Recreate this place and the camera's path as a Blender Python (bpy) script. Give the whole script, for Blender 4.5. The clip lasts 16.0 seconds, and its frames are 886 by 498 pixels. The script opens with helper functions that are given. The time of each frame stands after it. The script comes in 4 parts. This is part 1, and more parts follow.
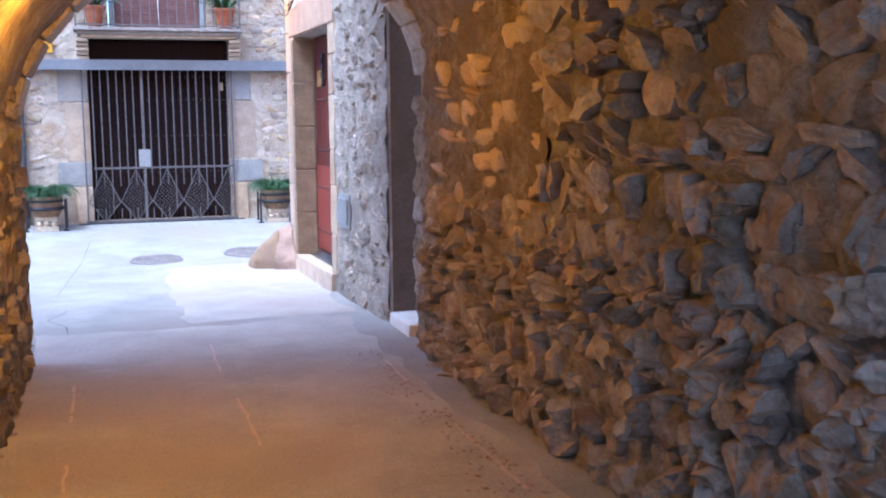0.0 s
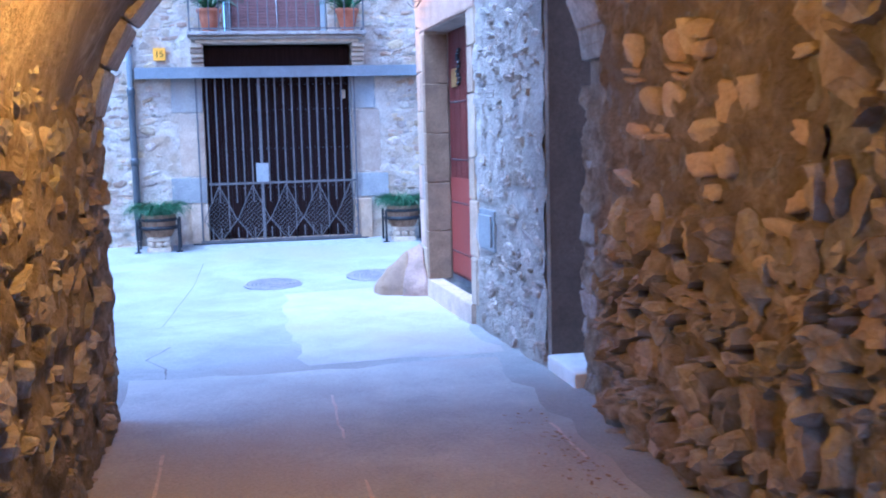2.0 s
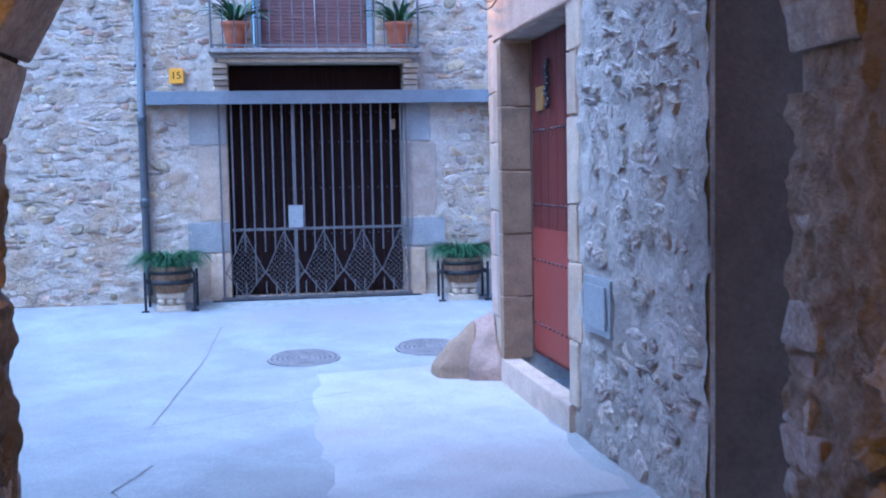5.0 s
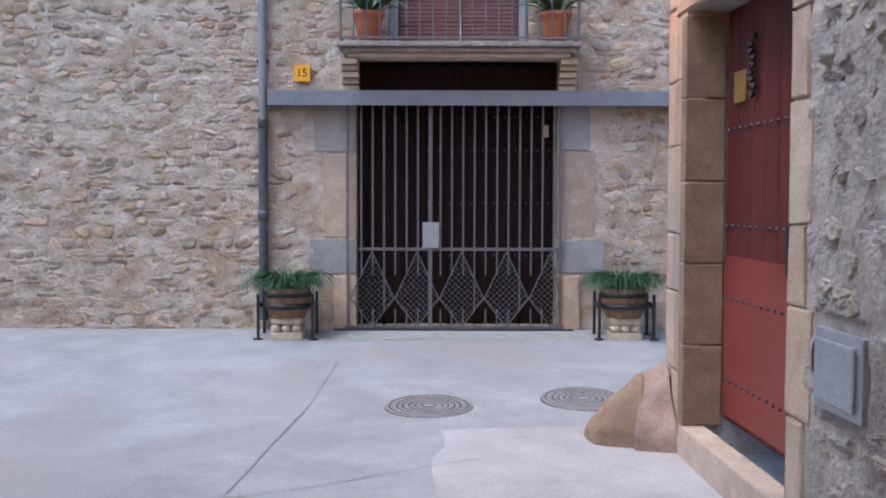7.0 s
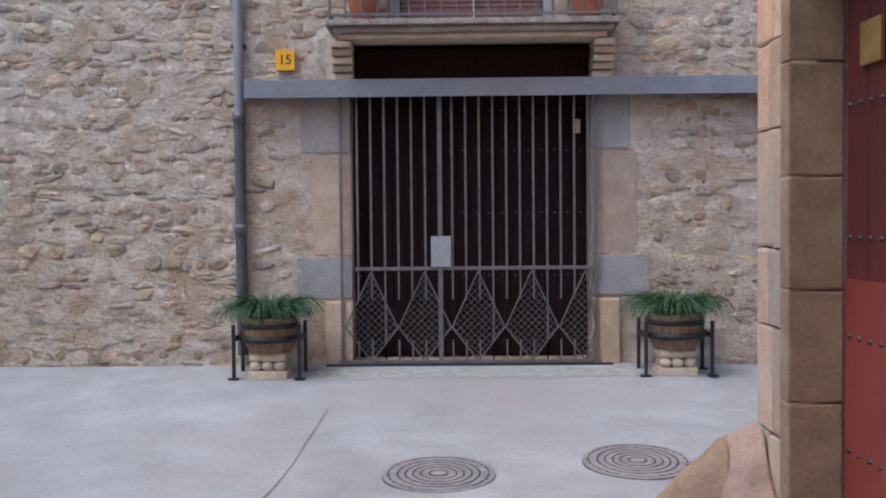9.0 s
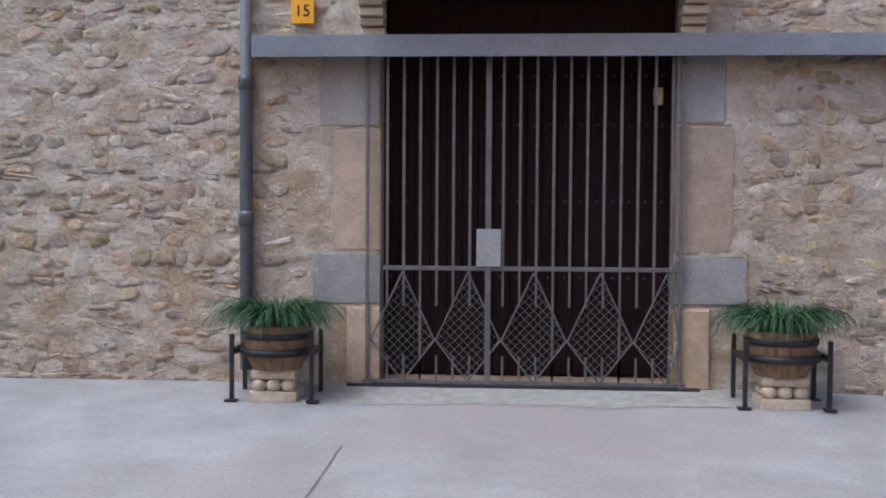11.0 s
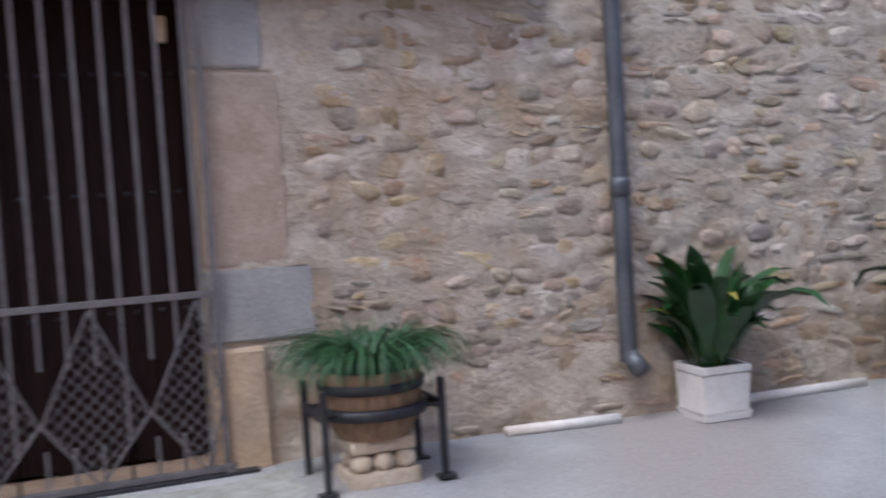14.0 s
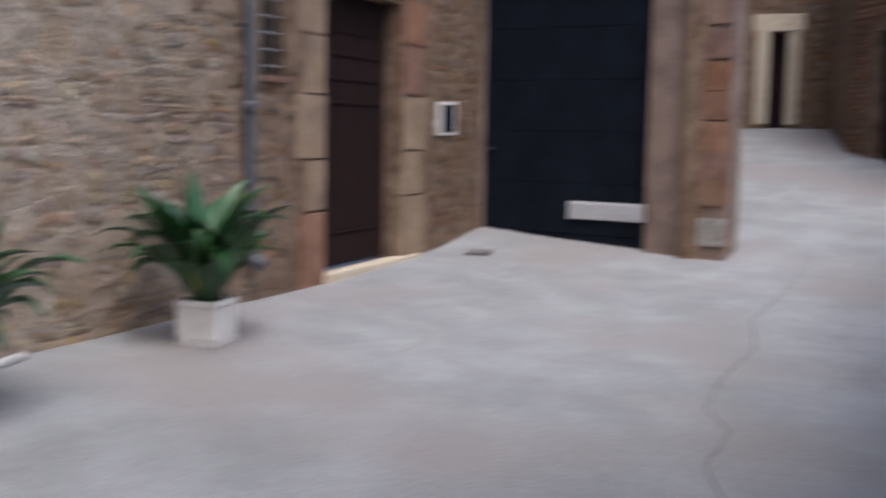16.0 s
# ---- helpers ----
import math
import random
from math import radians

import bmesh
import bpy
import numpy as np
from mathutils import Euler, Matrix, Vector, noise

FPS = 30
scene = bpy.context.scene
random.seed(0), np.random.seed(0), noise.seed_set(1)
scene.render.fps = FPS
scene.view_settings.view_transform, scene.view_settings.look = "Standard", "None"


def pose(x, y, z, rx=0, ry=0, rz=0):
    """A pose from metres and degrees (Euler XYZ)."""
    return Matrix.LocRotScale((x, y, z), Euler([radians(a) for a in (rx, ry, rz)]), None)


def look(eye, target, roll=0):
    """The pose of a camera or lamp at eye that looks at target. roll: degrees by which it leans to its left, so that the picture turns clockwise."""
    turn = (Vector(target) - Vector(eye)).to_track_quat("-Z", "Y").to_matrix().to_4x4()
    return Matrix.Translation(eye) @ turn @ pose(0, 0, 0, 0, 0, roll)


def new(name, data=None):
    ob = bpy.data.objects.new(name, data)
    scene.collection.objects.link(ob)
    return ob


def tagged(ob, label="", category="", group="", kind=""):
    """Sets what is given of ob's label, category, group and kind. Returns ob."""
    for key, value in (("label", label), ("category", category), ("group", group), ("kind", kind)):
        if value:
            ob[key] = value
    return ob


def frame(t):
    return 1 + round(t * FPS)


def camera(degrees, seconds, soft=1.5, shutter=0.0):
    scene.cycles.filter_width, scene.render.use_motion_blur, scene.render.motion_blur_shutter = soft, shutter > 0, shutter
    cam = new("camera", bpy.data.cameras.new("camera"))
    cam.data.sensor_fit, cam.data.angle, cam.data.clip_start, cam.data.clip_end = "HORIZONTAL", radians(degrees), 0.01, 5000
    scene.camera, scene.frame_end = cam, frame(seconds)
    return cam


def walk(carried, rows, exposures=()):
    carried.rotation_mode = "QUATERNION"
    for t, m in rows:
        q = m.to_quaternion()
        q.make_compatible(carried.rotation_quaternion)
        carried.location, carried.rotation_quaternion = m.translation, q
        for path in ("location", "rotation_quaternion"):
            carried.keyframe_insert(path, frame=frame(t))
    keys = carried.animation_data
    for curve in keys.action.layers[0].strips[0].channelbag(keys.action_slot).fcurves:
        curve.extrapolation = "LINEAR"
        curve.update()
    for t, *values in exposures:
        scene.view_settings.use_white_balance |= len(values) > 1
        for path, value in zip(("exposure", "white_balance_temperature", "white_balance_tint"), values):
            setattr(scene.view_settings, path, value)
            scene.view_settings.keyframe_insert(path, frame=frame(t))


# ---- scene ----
cam = camera(47.0, 16.0, 1.9, 0.5)
PATH = [
    (0, (-0.627, -16.112, 1.526), (-0.030, -14.220, 1.272), -0.52),
    (0.5, (-0.491, -15.773, 1.518), (0.048, -13.860, 1.302), -0.83),
    (1, (-0.475, -15.332, 1.482), (-0.036, -13.390, 1.287), -1.15),
    (1.5, (-0.464, -14.942, 1.441), (-0.042, -12.997, 1.245), -1.35),
    (2, (-0.490, -14.515, 1.422), (-0.117, -12.563, 1.201), -1.45),
    (2.5, (-0.545, -14.116, 1.415), (-0.185, -12.164, 1.176), -1.23),
    (3, (-0.556, -13.678, 1.407), (-0.210, -11.723, 1.167), -1.46),
    (3.2, (-0.563, -13.524, 1.407), (-0.223, -11.568, 1.163), -1.62),
    (5.3, (-0.278, -11.858, 1.421), (-0.012, -9.879, 1.312), -0.68),
    (5.5, (-0.261, -11.690, 1.415), (-0.025, -9.706, 1.326), -0.48),
    (6, (-0.248, -11.261, 1.377), (-0.082, -9.269, 1.297), 0.21),
    (6.5, (-0.192, -10.848, 1.339), (-0.068, -8.854, 1.262), 0.02),
    (7, (-0.136, -10.415, 1.327), (-0.136, -8.417, 1.232), 0.13),
    (7.5, (-0.136, -10.013, 1.335), (-0.132, -8.015, 1.232), 0.26),
    (8, (-0.069, -9.570, 1.304), (-0.099, -7.573, 1.213), -0.11),
    (8.5, (-0.091, -9.161, 1.309), (-0.135, -7.162, 1.251), -0.12),
    (9, (-0.121, -8.707, 1.300), (-0.149, -6.709, 1.230), -0.54),
    (9.5, (-0.164, -8.329, 1.302), (-0.246, -6.333, 1.205), -0.91),
    (9.7, (-0.177, -8.142, 1.309), (-0.260, -6.146, 1.221), -0.69),
    (11.8, (-0.056, -6.505, 1.211), (-0.191, -4.511, 1.142), 0.70),
    (12, (0.005, -6.341, 1.218), (-0.063, -4.343, 1.163), 1.20),
    (12.5, (0.139, -5.895, 1.224), (0.299, -3.908, 1.064), 0.40),
    (13, (0.182, -5.481, 1.242), (0.476, -3.506, 1.119), -0.40),
    (13.5, (0.247, -5.088, 1.247), (0.801, -3.168, 1.160), -2.00),
    (14, (0.351, -4.651, 1.236), (1.081, -2.793, 1.118), -3.50),
    (14.5, (0.490, -4.181, 1.234), (1.669, -2.574, 1.067), -2.90),
    (15, (0.684, -3.848, 1.230), (2.206, -2.572, 0.991), -1.60),
    (15.5, (0.930, -3.657, 1.262), (2.653, -2.682, 0.978), 0.00),
    (16, (1.183, -3.523, 1.277), (3.129, -3.129, 1.045), 0.90),
]

WB = [(0.0, 1.95, 4600, 10), (1.5, 1.9, 3950, 8), (3.2, 1.8, 3350, 8), (5.3, 1.25, 3950, 8), (6.2, 1.0, 4650, 8), (7.0, 0.95, 5150, 10), (9.0, 0.8, 5400, 10), (14.5, 0.85, 5400, 10), (16.0, 0.8, 5800, 10)]
walk(cam, [(t, look(eye, target, roll)) for t, eye, target, roll in PATH], WB)

# ---- light ----
world = bpy.data.worlds.new("world")
scene.world = world
world.use_nodes = True
wn = world.node_tree.nodes
sky = wn.new("ShaderNodeTexSky")
sky.sky_type = "NISHITA"
sky.sun_disc = False
sky.sun_elevation, sky.sun_rotation = radians(60), radians(236)
sky.dust_density = 4.0
sky.air_density = 1.0
world.node_tree.links.new(sky.outputs[0], wn["Background"].inputs[0])
wn["Background"].inputs[1].default_value = 0.15
sun = new("sun", bpy.data.lights.new("sun", "SUN"))
sun.data.energy, sun.data.angle, sun.data.color = 0.8, radians(30), (1, 0.97, 0.93)
sun.matrix_basis = look((-9, -9, 22), (0, -3, 0))


def lamp(x, y, z, watts, size=0.05, colour=(1, 0.5, 0.1)):
    ob = new("lamp_light", bpy.data.lights.new("lamp_light", "POINT"))
    ob.data.energy, ob.data.shadow_soft_size, ob.data.color = watts, size, colour
    ob.location = (x, y, z)


lamp(-0.72, -11.0, 2.2, 42, 0.06, (1, 0.36, 0.01))
lamp(0.95, -3.72, 3.3, 30, 0.06, (1, 0.42, 0.1))

# ---- materials ----


def mat(name, c1, c2, scale=6.0, rough=0.85, metal=0.0, bump=0.3, fine=60.0, rnd=0.0, c3=None, spec=0.3, big=0.7, bdist=0.02, island=False, stretch=(1, 1, 1), turn=None):
    """A surface in two colours with broad stains, fine grain and relief; rnd: how much each piece differs; turn: a
    browner stone further along the street, its colour also darkened for the shade there.
    """
    m = bpy.data.materials.new(name)
    m.use_nodes = True
    n, l = m.node_tree.nodes, m.node_tree.links
    b = n["Principled BSDF"]
    co = n.new("ShaderNodeNewGeometry")
    mp = n.new("ShaderNodeMapping")
    mp.inputs["Scale"].default_value = stretch
    l.new(co.outputs["Position"], mp.inputs[0])
    a = n.new("ShaderNodeTexNoise")
    a.inputs["Scale"].default_value, a.inputs["Detail"].default_value, a.inputs["Roughness"].default_value = scale, 6, 0.65
    f = n.new("ShaderNodeTexNoise")
    f.inputs["Scale"].default_value, f.inputs["Detail"].default_value, f.inputs["Roughness"].default_value = fine, 5, 0.7
    g = n.new("ShaderNodeTexNoise")
    g.inputs["Scale"].default_value, g.inputs["Detail"].default_value = big, 4
    for q in (a, f, g):
        l.new(mp.outputs[0], q.inputs["Vector"])
    r = n.new("ShaderNodeValToRGB")
    r.color_ramp.elements[0].position, r.color_ramp.elements[1].position = 0.35, 0.65
    r.color_ramp.elements[0].color, r.color_ramp.elements[1].color = (*c1, 1), (*c2, 1)
    l.new(a.outputs[0], r.inputs[0])
    out = r.outputs[0]
    if c3:
        r3 = n.new("ShaderNodeValToRGB")
        r3.color_ramp.elements[0].position, r3.color_ramp.elements[1].position = 0.5, 0.66
        x3 = n.new("ShaderNodeMix")
        x3.data_type = "RGBA"
        l.new(g.outputs[0], r3.inputs[0])
        l.new(r3.outputs[0], x3.inputs[0])
        l.new(out, x3.inputs[6])
        x3.inputs[7].default_value = (*c3, 1)
        out = x3.outputs[2]
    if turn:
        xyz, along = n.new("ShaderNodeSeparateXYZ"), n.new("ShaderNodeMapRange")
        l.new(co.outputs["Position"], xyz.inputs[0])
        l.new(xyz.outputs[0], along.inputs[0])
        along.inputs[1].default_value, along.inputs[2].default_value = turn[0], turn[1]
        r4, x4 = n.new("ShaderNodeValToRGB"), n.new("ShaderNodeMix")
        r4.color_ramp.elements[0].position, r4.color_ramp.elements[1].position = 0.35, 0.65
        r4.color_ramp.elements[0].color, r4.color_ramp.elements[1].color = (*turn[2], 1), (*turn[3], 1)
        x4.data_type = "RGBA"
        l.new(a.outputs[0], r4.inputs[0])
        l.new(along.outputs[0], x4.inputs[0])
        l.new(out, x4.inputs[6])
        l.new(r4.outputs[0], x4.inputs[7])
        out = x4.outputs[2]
    if rnd:
        h = n.new("ShaderNodeHueSaturation")
        w = n.new("ShaderNodeTexWhiteNoise")
        w.noise_dimensions = "1D"
        if island:
            l.new(co.outputs["Random Per Island"], w.inputs["W"])
        else:
            oi = n.new("ShaderNodeObjectInfo")
            l.new(oi.outputs["Random"], w.inputs["W"])
        sp = n.new("ShaderNodeSeparateColor")
        l.new(w.outputs["Color"], sp.inputs[0])
        for k, (key, mid, amt) in enumerate((("Hue", 0.5, 0.05 * rnd), ("Saturation", 0.95, 0.9 * rnd), ("Value", 0.97, 0.75 * rnd))):
            mr = n.new("ShaderNodeMapRange")
            mr.inputs[3].default_value, mr.inputs[4].default_value = mid - amt / 2, mid + amt / 2
            l.new(sp.outputs[k], mr.inputs[0])
            l.new(mr.outputs[0], h.inputs[key])
        l.new(out, h.inputs["Color"])
        out = h.outputs[0]
    mx = n.new("ShaderNodeMix")
    mx.data_type, mx.blend_type = "RGBA", "OVERLAY"
    mx.inputs[0].default_value = 0.45
    l.new(out, mx.inputs[6])
    l.new(f.outputs[0], mx.inputs[7])
    l.new(mx.outputs[2], b.inputs["Base Color"])
    mr = n.new("ShaderNodeMapRange")
    mr.inputs[3].default_value, mr.inputs[4].default_value = max(0.05, rough - 0.15), min(1, rough + 0.15)
    l.new(a.outputs[0], mr.inputs[0])
    l.new(mr.outputs[0], b.inputs["Roughness"])
    b.inputs["Metallic"].default_value = metal
    b.inputs["Specular IOR Level"].default_value = spec
    if bump:
        ad = n.new("ShaderNodeMath")
        ad.operation = "ADD"
        l.new(f.outputs[0], ad.inputs[0])
        l.new(a.outputs[0], ad.inputs[1])
        bp = n.new("ShaderNodeBump")
        bp.inputs["Strength"].default_value, bp.inputs["Distance"].default_value = bump, bdist
        l.new(ad.outputs[0], bp.inputs["Height"])
        l.new(bp.outputs[0], b.inputs["Normal"])
    return m


def two(name, *a, **k):
    return mat(name, *a, **k), mat(name + "_rest", *a, island=True, **k)


# turn colours: russet stone, darkened further for the shade between the houses
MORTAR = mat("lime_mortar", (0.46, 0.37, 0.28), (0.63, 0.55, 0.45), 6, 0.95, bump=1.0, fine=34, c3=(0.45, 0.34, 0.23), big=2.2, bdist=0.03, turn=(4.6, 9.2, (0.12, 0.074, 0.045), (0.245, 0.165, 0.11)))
PIERG = mat("pink_boulder", (0.26, 0.175, 0.135), (0.40, 0.29, 0.235), 4, 0.9, bump=0.6, fine=40, c3=(0.22, 0.16, 0.13), big=3)
BROWNS = mat("brown_sandstone", (0.20, 0.135, 0.085), (0.32, 0.23, 0.155), 4, 0.9, bump=0.5, fine=50, c3=(0.20, 0.14, 0.10), big=2.5)
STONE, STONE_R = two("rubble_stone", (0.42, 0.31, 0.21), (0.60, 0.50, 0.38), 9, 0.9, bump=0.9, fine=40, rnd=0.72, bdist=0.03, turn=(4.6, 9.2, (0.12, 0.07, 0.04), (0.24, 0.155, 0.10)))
GREYM = mat("grey_mortar", (0.38, 0.34, 0.29), (0.54, 0.49, 0.43), 5, 0.95, bump=1.0, fine=30, c3=(0.28, 0.25, 0.22), bdist=0.04)
GREYS, GREYS_R = two("grey_stone", (0.33, 0.28, 0.23), (0.52, 0.46, 0.40), 9, 0.9, bump=0.9, fine=36, rnd=0.55, bdist=0.03)
DIRT = mat("earth_mortar", (0.24, 0.21, 0.18), (0.50, 0.46, 0.41), 9, 1, bump=1.0, fine=38, c3=(0.26, 0.22, 0.18), big=2.5, bdist=0.07)
BOULD, BOULD_R = two("boulder", (0.25, 0.19, 0.14), (0.44, 0.38, 0.32), 7, 0.9, bump=0.8, fine=40, rnd=0.6, bdist=0.03)
VAULT = mat("vault_plaster", (0.22, 0.165, 0.11), (0.48, 0.39, 0.29), 9, 0.95, bump=1.0, fine=38, c3=(0.27, 0.21, 0.15), big=2, bdist=0.07)
SAND, SAND_R = two("sandstone", (0.40, 0.29, 0.19), (0.52, 0.40, 0.28), 5, 0.9, bump=0.5, fine=50, rnd=0.3, c3=(0.36, 0.30, 0.24))
PINKS, PINKS_R = two("pink_sandstone", (0.44, 0.30, 0.21), (0.54, 0.39, 0.29), 5, 0.9, bump=0.6, fine=50, rnd=0.3)
REDS, REDS_R = two("red_sandstone", (0.17, 0.085, 0.05), (0.27, 0.15, 0.095), 5, 0.9, bump=0.6, fine=50, rnd=0.35)
PIERP = mat("stained_render", (0.14, 0.095, 0.075), (0.25, 0.18, 0.145), 2.5, 0.9, bump=0.4, fine=40, c3=(0.24, 0.17, 0.13), big=1.5)
# dark brown that carries the shade of the recess beside the arch
RECESS = mat("shaded_plaster", (0.08, 0.057, 0.04), (0.13, 0.095, 0.07), 3, 0.95, bump=0.4, fine=30)
BLUES = mat("blue_grey_stone", (0.26, 0.255, 0.255), (0.38, 0.365, 0.345), 3, 0.9, bump=0.4, fine=50, c3=(0.38, 0.33, 0.27))
CONC = mat("worn_concrete", (0.25, 0.245, 0.24), (0.345, 0.34, 0.335), 1.6, 0.85, bump=0.45, fine=55, c3=(0.29, 0.26, 0.245), big=0.45, bdist=0.012)
PINKC = mat("pink_concrete", (0.33, 0.31, 0.30), (0.43, 0.41, 0.395), 1.8, 0.85, bump=0.3, fine=60, c3=(0.35, 0.31, 0.29), big=0.6, bdist=0.01)
CRACK = mat("dark_joint", (0.13, 0.12, 0.115), (0.22, 0.205, 0.195), 8, 0.95)
PALEL = mat("pale_line", (0.46, 0.36, 0.32), (0.54, 0.44, 0.4), 8, 0.95)
MOSS = mat("mossy_stain", (0.24, 0.235, 0.20), (0.34, 0.335, 0.31), 9, 0.95, fine=40)
STEEL = mat("grey_steel_paint", (0.17, 0.18, 0.20), (0.22, 0.23, 0.25), 3, 0.5, bump=0.05, spec=0.5)
BARM = mat("grey_iron_bar", (0.12, 0.115, 0.12), (0.18, 0.165, 0.165), 10, 0.55, metal=0.3, bump=0.1, spec=0.4)
IRON = mat("dark_iron", (0.035, 0.035, 0.04), (0.06, 0.06, 0.065), 12, 0.5, metal=0.5, bump=0.1)
PIPE = mat("zinc_pipe", (0.09, 0.095, 0.105), (0.13, 0.135, 0.145), 5, 0.45, metal=0.4, bump=0.06, spec=0.5)
PIPEL = mat("pale_pipe", (0.22, 0.23, 0.24), (0.28, 0.28, 0.28), 5, 0.55, metal=0.2, bump=0.06)
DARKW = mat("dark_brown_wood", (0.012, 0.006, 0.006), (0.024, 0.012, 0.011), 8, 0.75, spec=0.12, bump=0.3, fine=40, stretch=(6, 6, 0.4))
REDW = mat("oxblood_wood", (0.075, 0.014, 0.012), (0.12, 0.026, 0.021), 5, 0.5, bump=0.3, fine=40, stretch=(5, 5, 0.35), c3=(0.05, 0.012, 0.012))
REDM = mat("red_metal_sheet", (0.165, 0.028, 0.02), (0.21, 0.042, 0.03), 3, 0.45, bump=0.08, spec=0.5)
BARRW = mat("weathered_oak", (0.20, 0.12, 0.065), (0.34, 0.23, 0.14), 7, 0.8, bump=0.4, fine=40, stretch=(5, 5, 0.5))
WHITE = mat("white_cast_stone", (0.66, 0.62, 0.57), (0.78, 0.75, 0.70), 6, 0.8, bump=0.25, fine=60, c3=(0.55, 0.48, 0.41))
CREAM = mat("cream_stone", (0.50, 0.40, 0.28), (0.64, 0.55, 0.42), 9, 0.85, bump=0.5, fine=40)
TERRA = mat("terracotta", (0.36, 0.12, 0.055), (0.46, 0.19, 0.10), 6, 0.8, bump=0.2)
LEAF = mat("dark_leaf", (0.012, 0.045, 0.011), (0.03, 0.095, 0.022), 5, 0.4, bump=0.05, spec=0.5, rnd=0.3, island=True)
LEAFY = mat("yellowing_leaf", (0.22, 0.25, 0.04), (0.30, 0.24, 0.05), 5, 0.45, bump=0.05, spec=0.5)
GRASS = mat("strap_leaf", (0.02, 0.065, 0.022), (0.045, 0.125, 0.04), 6, 0.45, bump=0.05, spec=0.4, rnd=0.3, island=True)
SOIL = mat("potting_soil", (0.03, 0.022, 0.015), (0.06, 0.045, 0.03), 20, 1)
YELL = mat("yellow_enamel", (0.78, 0.36, 0.02), (0.82, 0.42, 0.03), 4, 0.3, bump=0, spec=0.5)
BLACK = mat("black_enamel", (0.01, 0.01, 0.01), (0.015, 0.013, 0.012), 4, 0.4, bump=0)
BLIND = mat("brown_slats", (0.13, 0.065, 0.06), (0.19, 0.10, 0.09), 8, 0.6, bump=0.1, stretch=(0.5, 1, 6))
FRAME = mat("grey_window_frame", (0.26, 0.29, 0.31), (0.33, 0.36, 0.38), 5, 0.6, bump=0.1)
CORD = mat("white_cord", (0.7, 0.7, 0.7), (0.8, 0.8, 0.8), 5, 0.8, bump=0)
GALV = mat("galvanised_steel", (0.33, 0.35, 0.37), (0.42, 0.44, 0.45), 14, 0.45, metal=0.5, bump=0.05)
BRASS = mat("brass_plate", (0.50, 0.34, 0.10), (0.62, 0.45, 0.18), 10, 0.35, metal=0.8, bump=0.05)
BLUED = mat("blue_black_metal", (0.006, 0.008, 0.012), (0.01, 0.013, 0.019), 3, 0.75, bump=0.05, spec=0.05)
VENT = mat("aluminium_grille", (0.65, 0.65, 0.65), (0.75, 0.75, 0.75), 9, 0.4, metal=0.4, bump=0)
MANH = mat("cast_iron_cover", (0.24, 0.22, 0.215), (0.36, 0.33, 0.32), 12, 0.6, metal=0.4, bump=0.4, fine=40)
MANP = mat("cast_iron_groove", (0.06, 0.055, 0.055), (0.1, 0.09, 0.09), 12, 0.7, metal=0.3, bump=0.3)
ROOFT = mat("roof_tile", (0.34, 0.17, 0.09), (0.46, 0.27, 0.16), 6, 0.9, rnd=0.4)
# near-black colour standing in for unlit space behind openings
DARKIN = mat("unlit_interior", (0.02, 0.017, 0.015), (0.035, 0.03, 0.025), 4, 0.95)
GLOW = bpy.data.materials.new("sodium_glass")
GLOW.use_nodes = True
GLOW.node_tree.nodes["Principled BSDF"].inputs["Emission Color"].default_value = (1, 0.5, 0.1, 1)
GLOW.node_tree.nodes["Principled BSDF"].inputs["Emission Strength"].default_value = 6

# ---- mesh helpers ----


def finish(name, bm, material, smooth=False):
    me = bpy.data.meshes.new(name)
    bm.normal_update()
    bm.to_mesh(me)
    bm.free()
    me.materials.append(material)
    if smooth:
        me.polygons.foreach_set("use_smooth", [True] * len(me.polygons))
    return me


def part(name, bm, material, parent=None, label="", smooth=False):
    ob = new(name, finish(name, bm, material, smooth))
    if parent is not None:
        ob.parent = parent
    return tagged(ob, label)


def thing(name, x, y, z, label, category, group="", rz=0):
    ob = new(name)
    ob.matrix_basis = pose(x, y, z, 0, 0, rz)
    return tagged(ob, label, category, group)


def box(x0, x1, y0, y1, z0, z1, bev=0.0, bm=None):
    own = bm is None
    b = bmesh.new()
    bmesh.ops.create_cube(b, size=1, matrix=Matrix.LocRotScale(((x0 + x1) / 2, (y0 + y1) / 2, (z0 + z1) / 2), None, (abs(x1 - x0), abs(y1 - y0), abs(z1 - z0))))
    if bev:
        bmesh.ops.bevel(b, geom=b.edges[:], offset=bev, segments=2, affect="EDGES", profile=0.6)
    if own:
        return b
    me = bpy.data.meshes.new("t")
    b.to_mesh(me)
    b.free()
    bm.from_mesh(me)
    bpy.data.meshes.remove(me)
    return bm


def rod(p, q, r, n=8, bm=None, r2=None):
    bm = bm or bmesh.new()
    p, q = Vector(p), Vector(q)
    d = q - p
    m = Matrix.Translation((p + q) / 2) @ d.to_track_quat("Z", "Y").to_matrix().to_4x4()
    bmesh.ops.create_cone(bm, cap_ends=True, segments=n, radius1=r, radius2=r if r2 is None else r2, depth=d.length, matrix=m)
    return bm


def lathe(prof, n=24, bm=None, close=True):
    bm = bm or bmesh.new()
    rings = [[bm.verts.new((r * math.cos(2 * math.pi * i / n), r * math.sin(2 * math.pi * i / n), z)) for i in range(n)] for r, z in prof]
    for a, b in zip(rings, rings[1:]):
        for i in range(n):
            bm.faces.new((a[i], a[(i + 1) % n], b[(i + 1) % n], b[i]))
    if close:
        bm.faces.new(rings[-1])
        bm.faces.new(rings[0][::-1])
    return bm


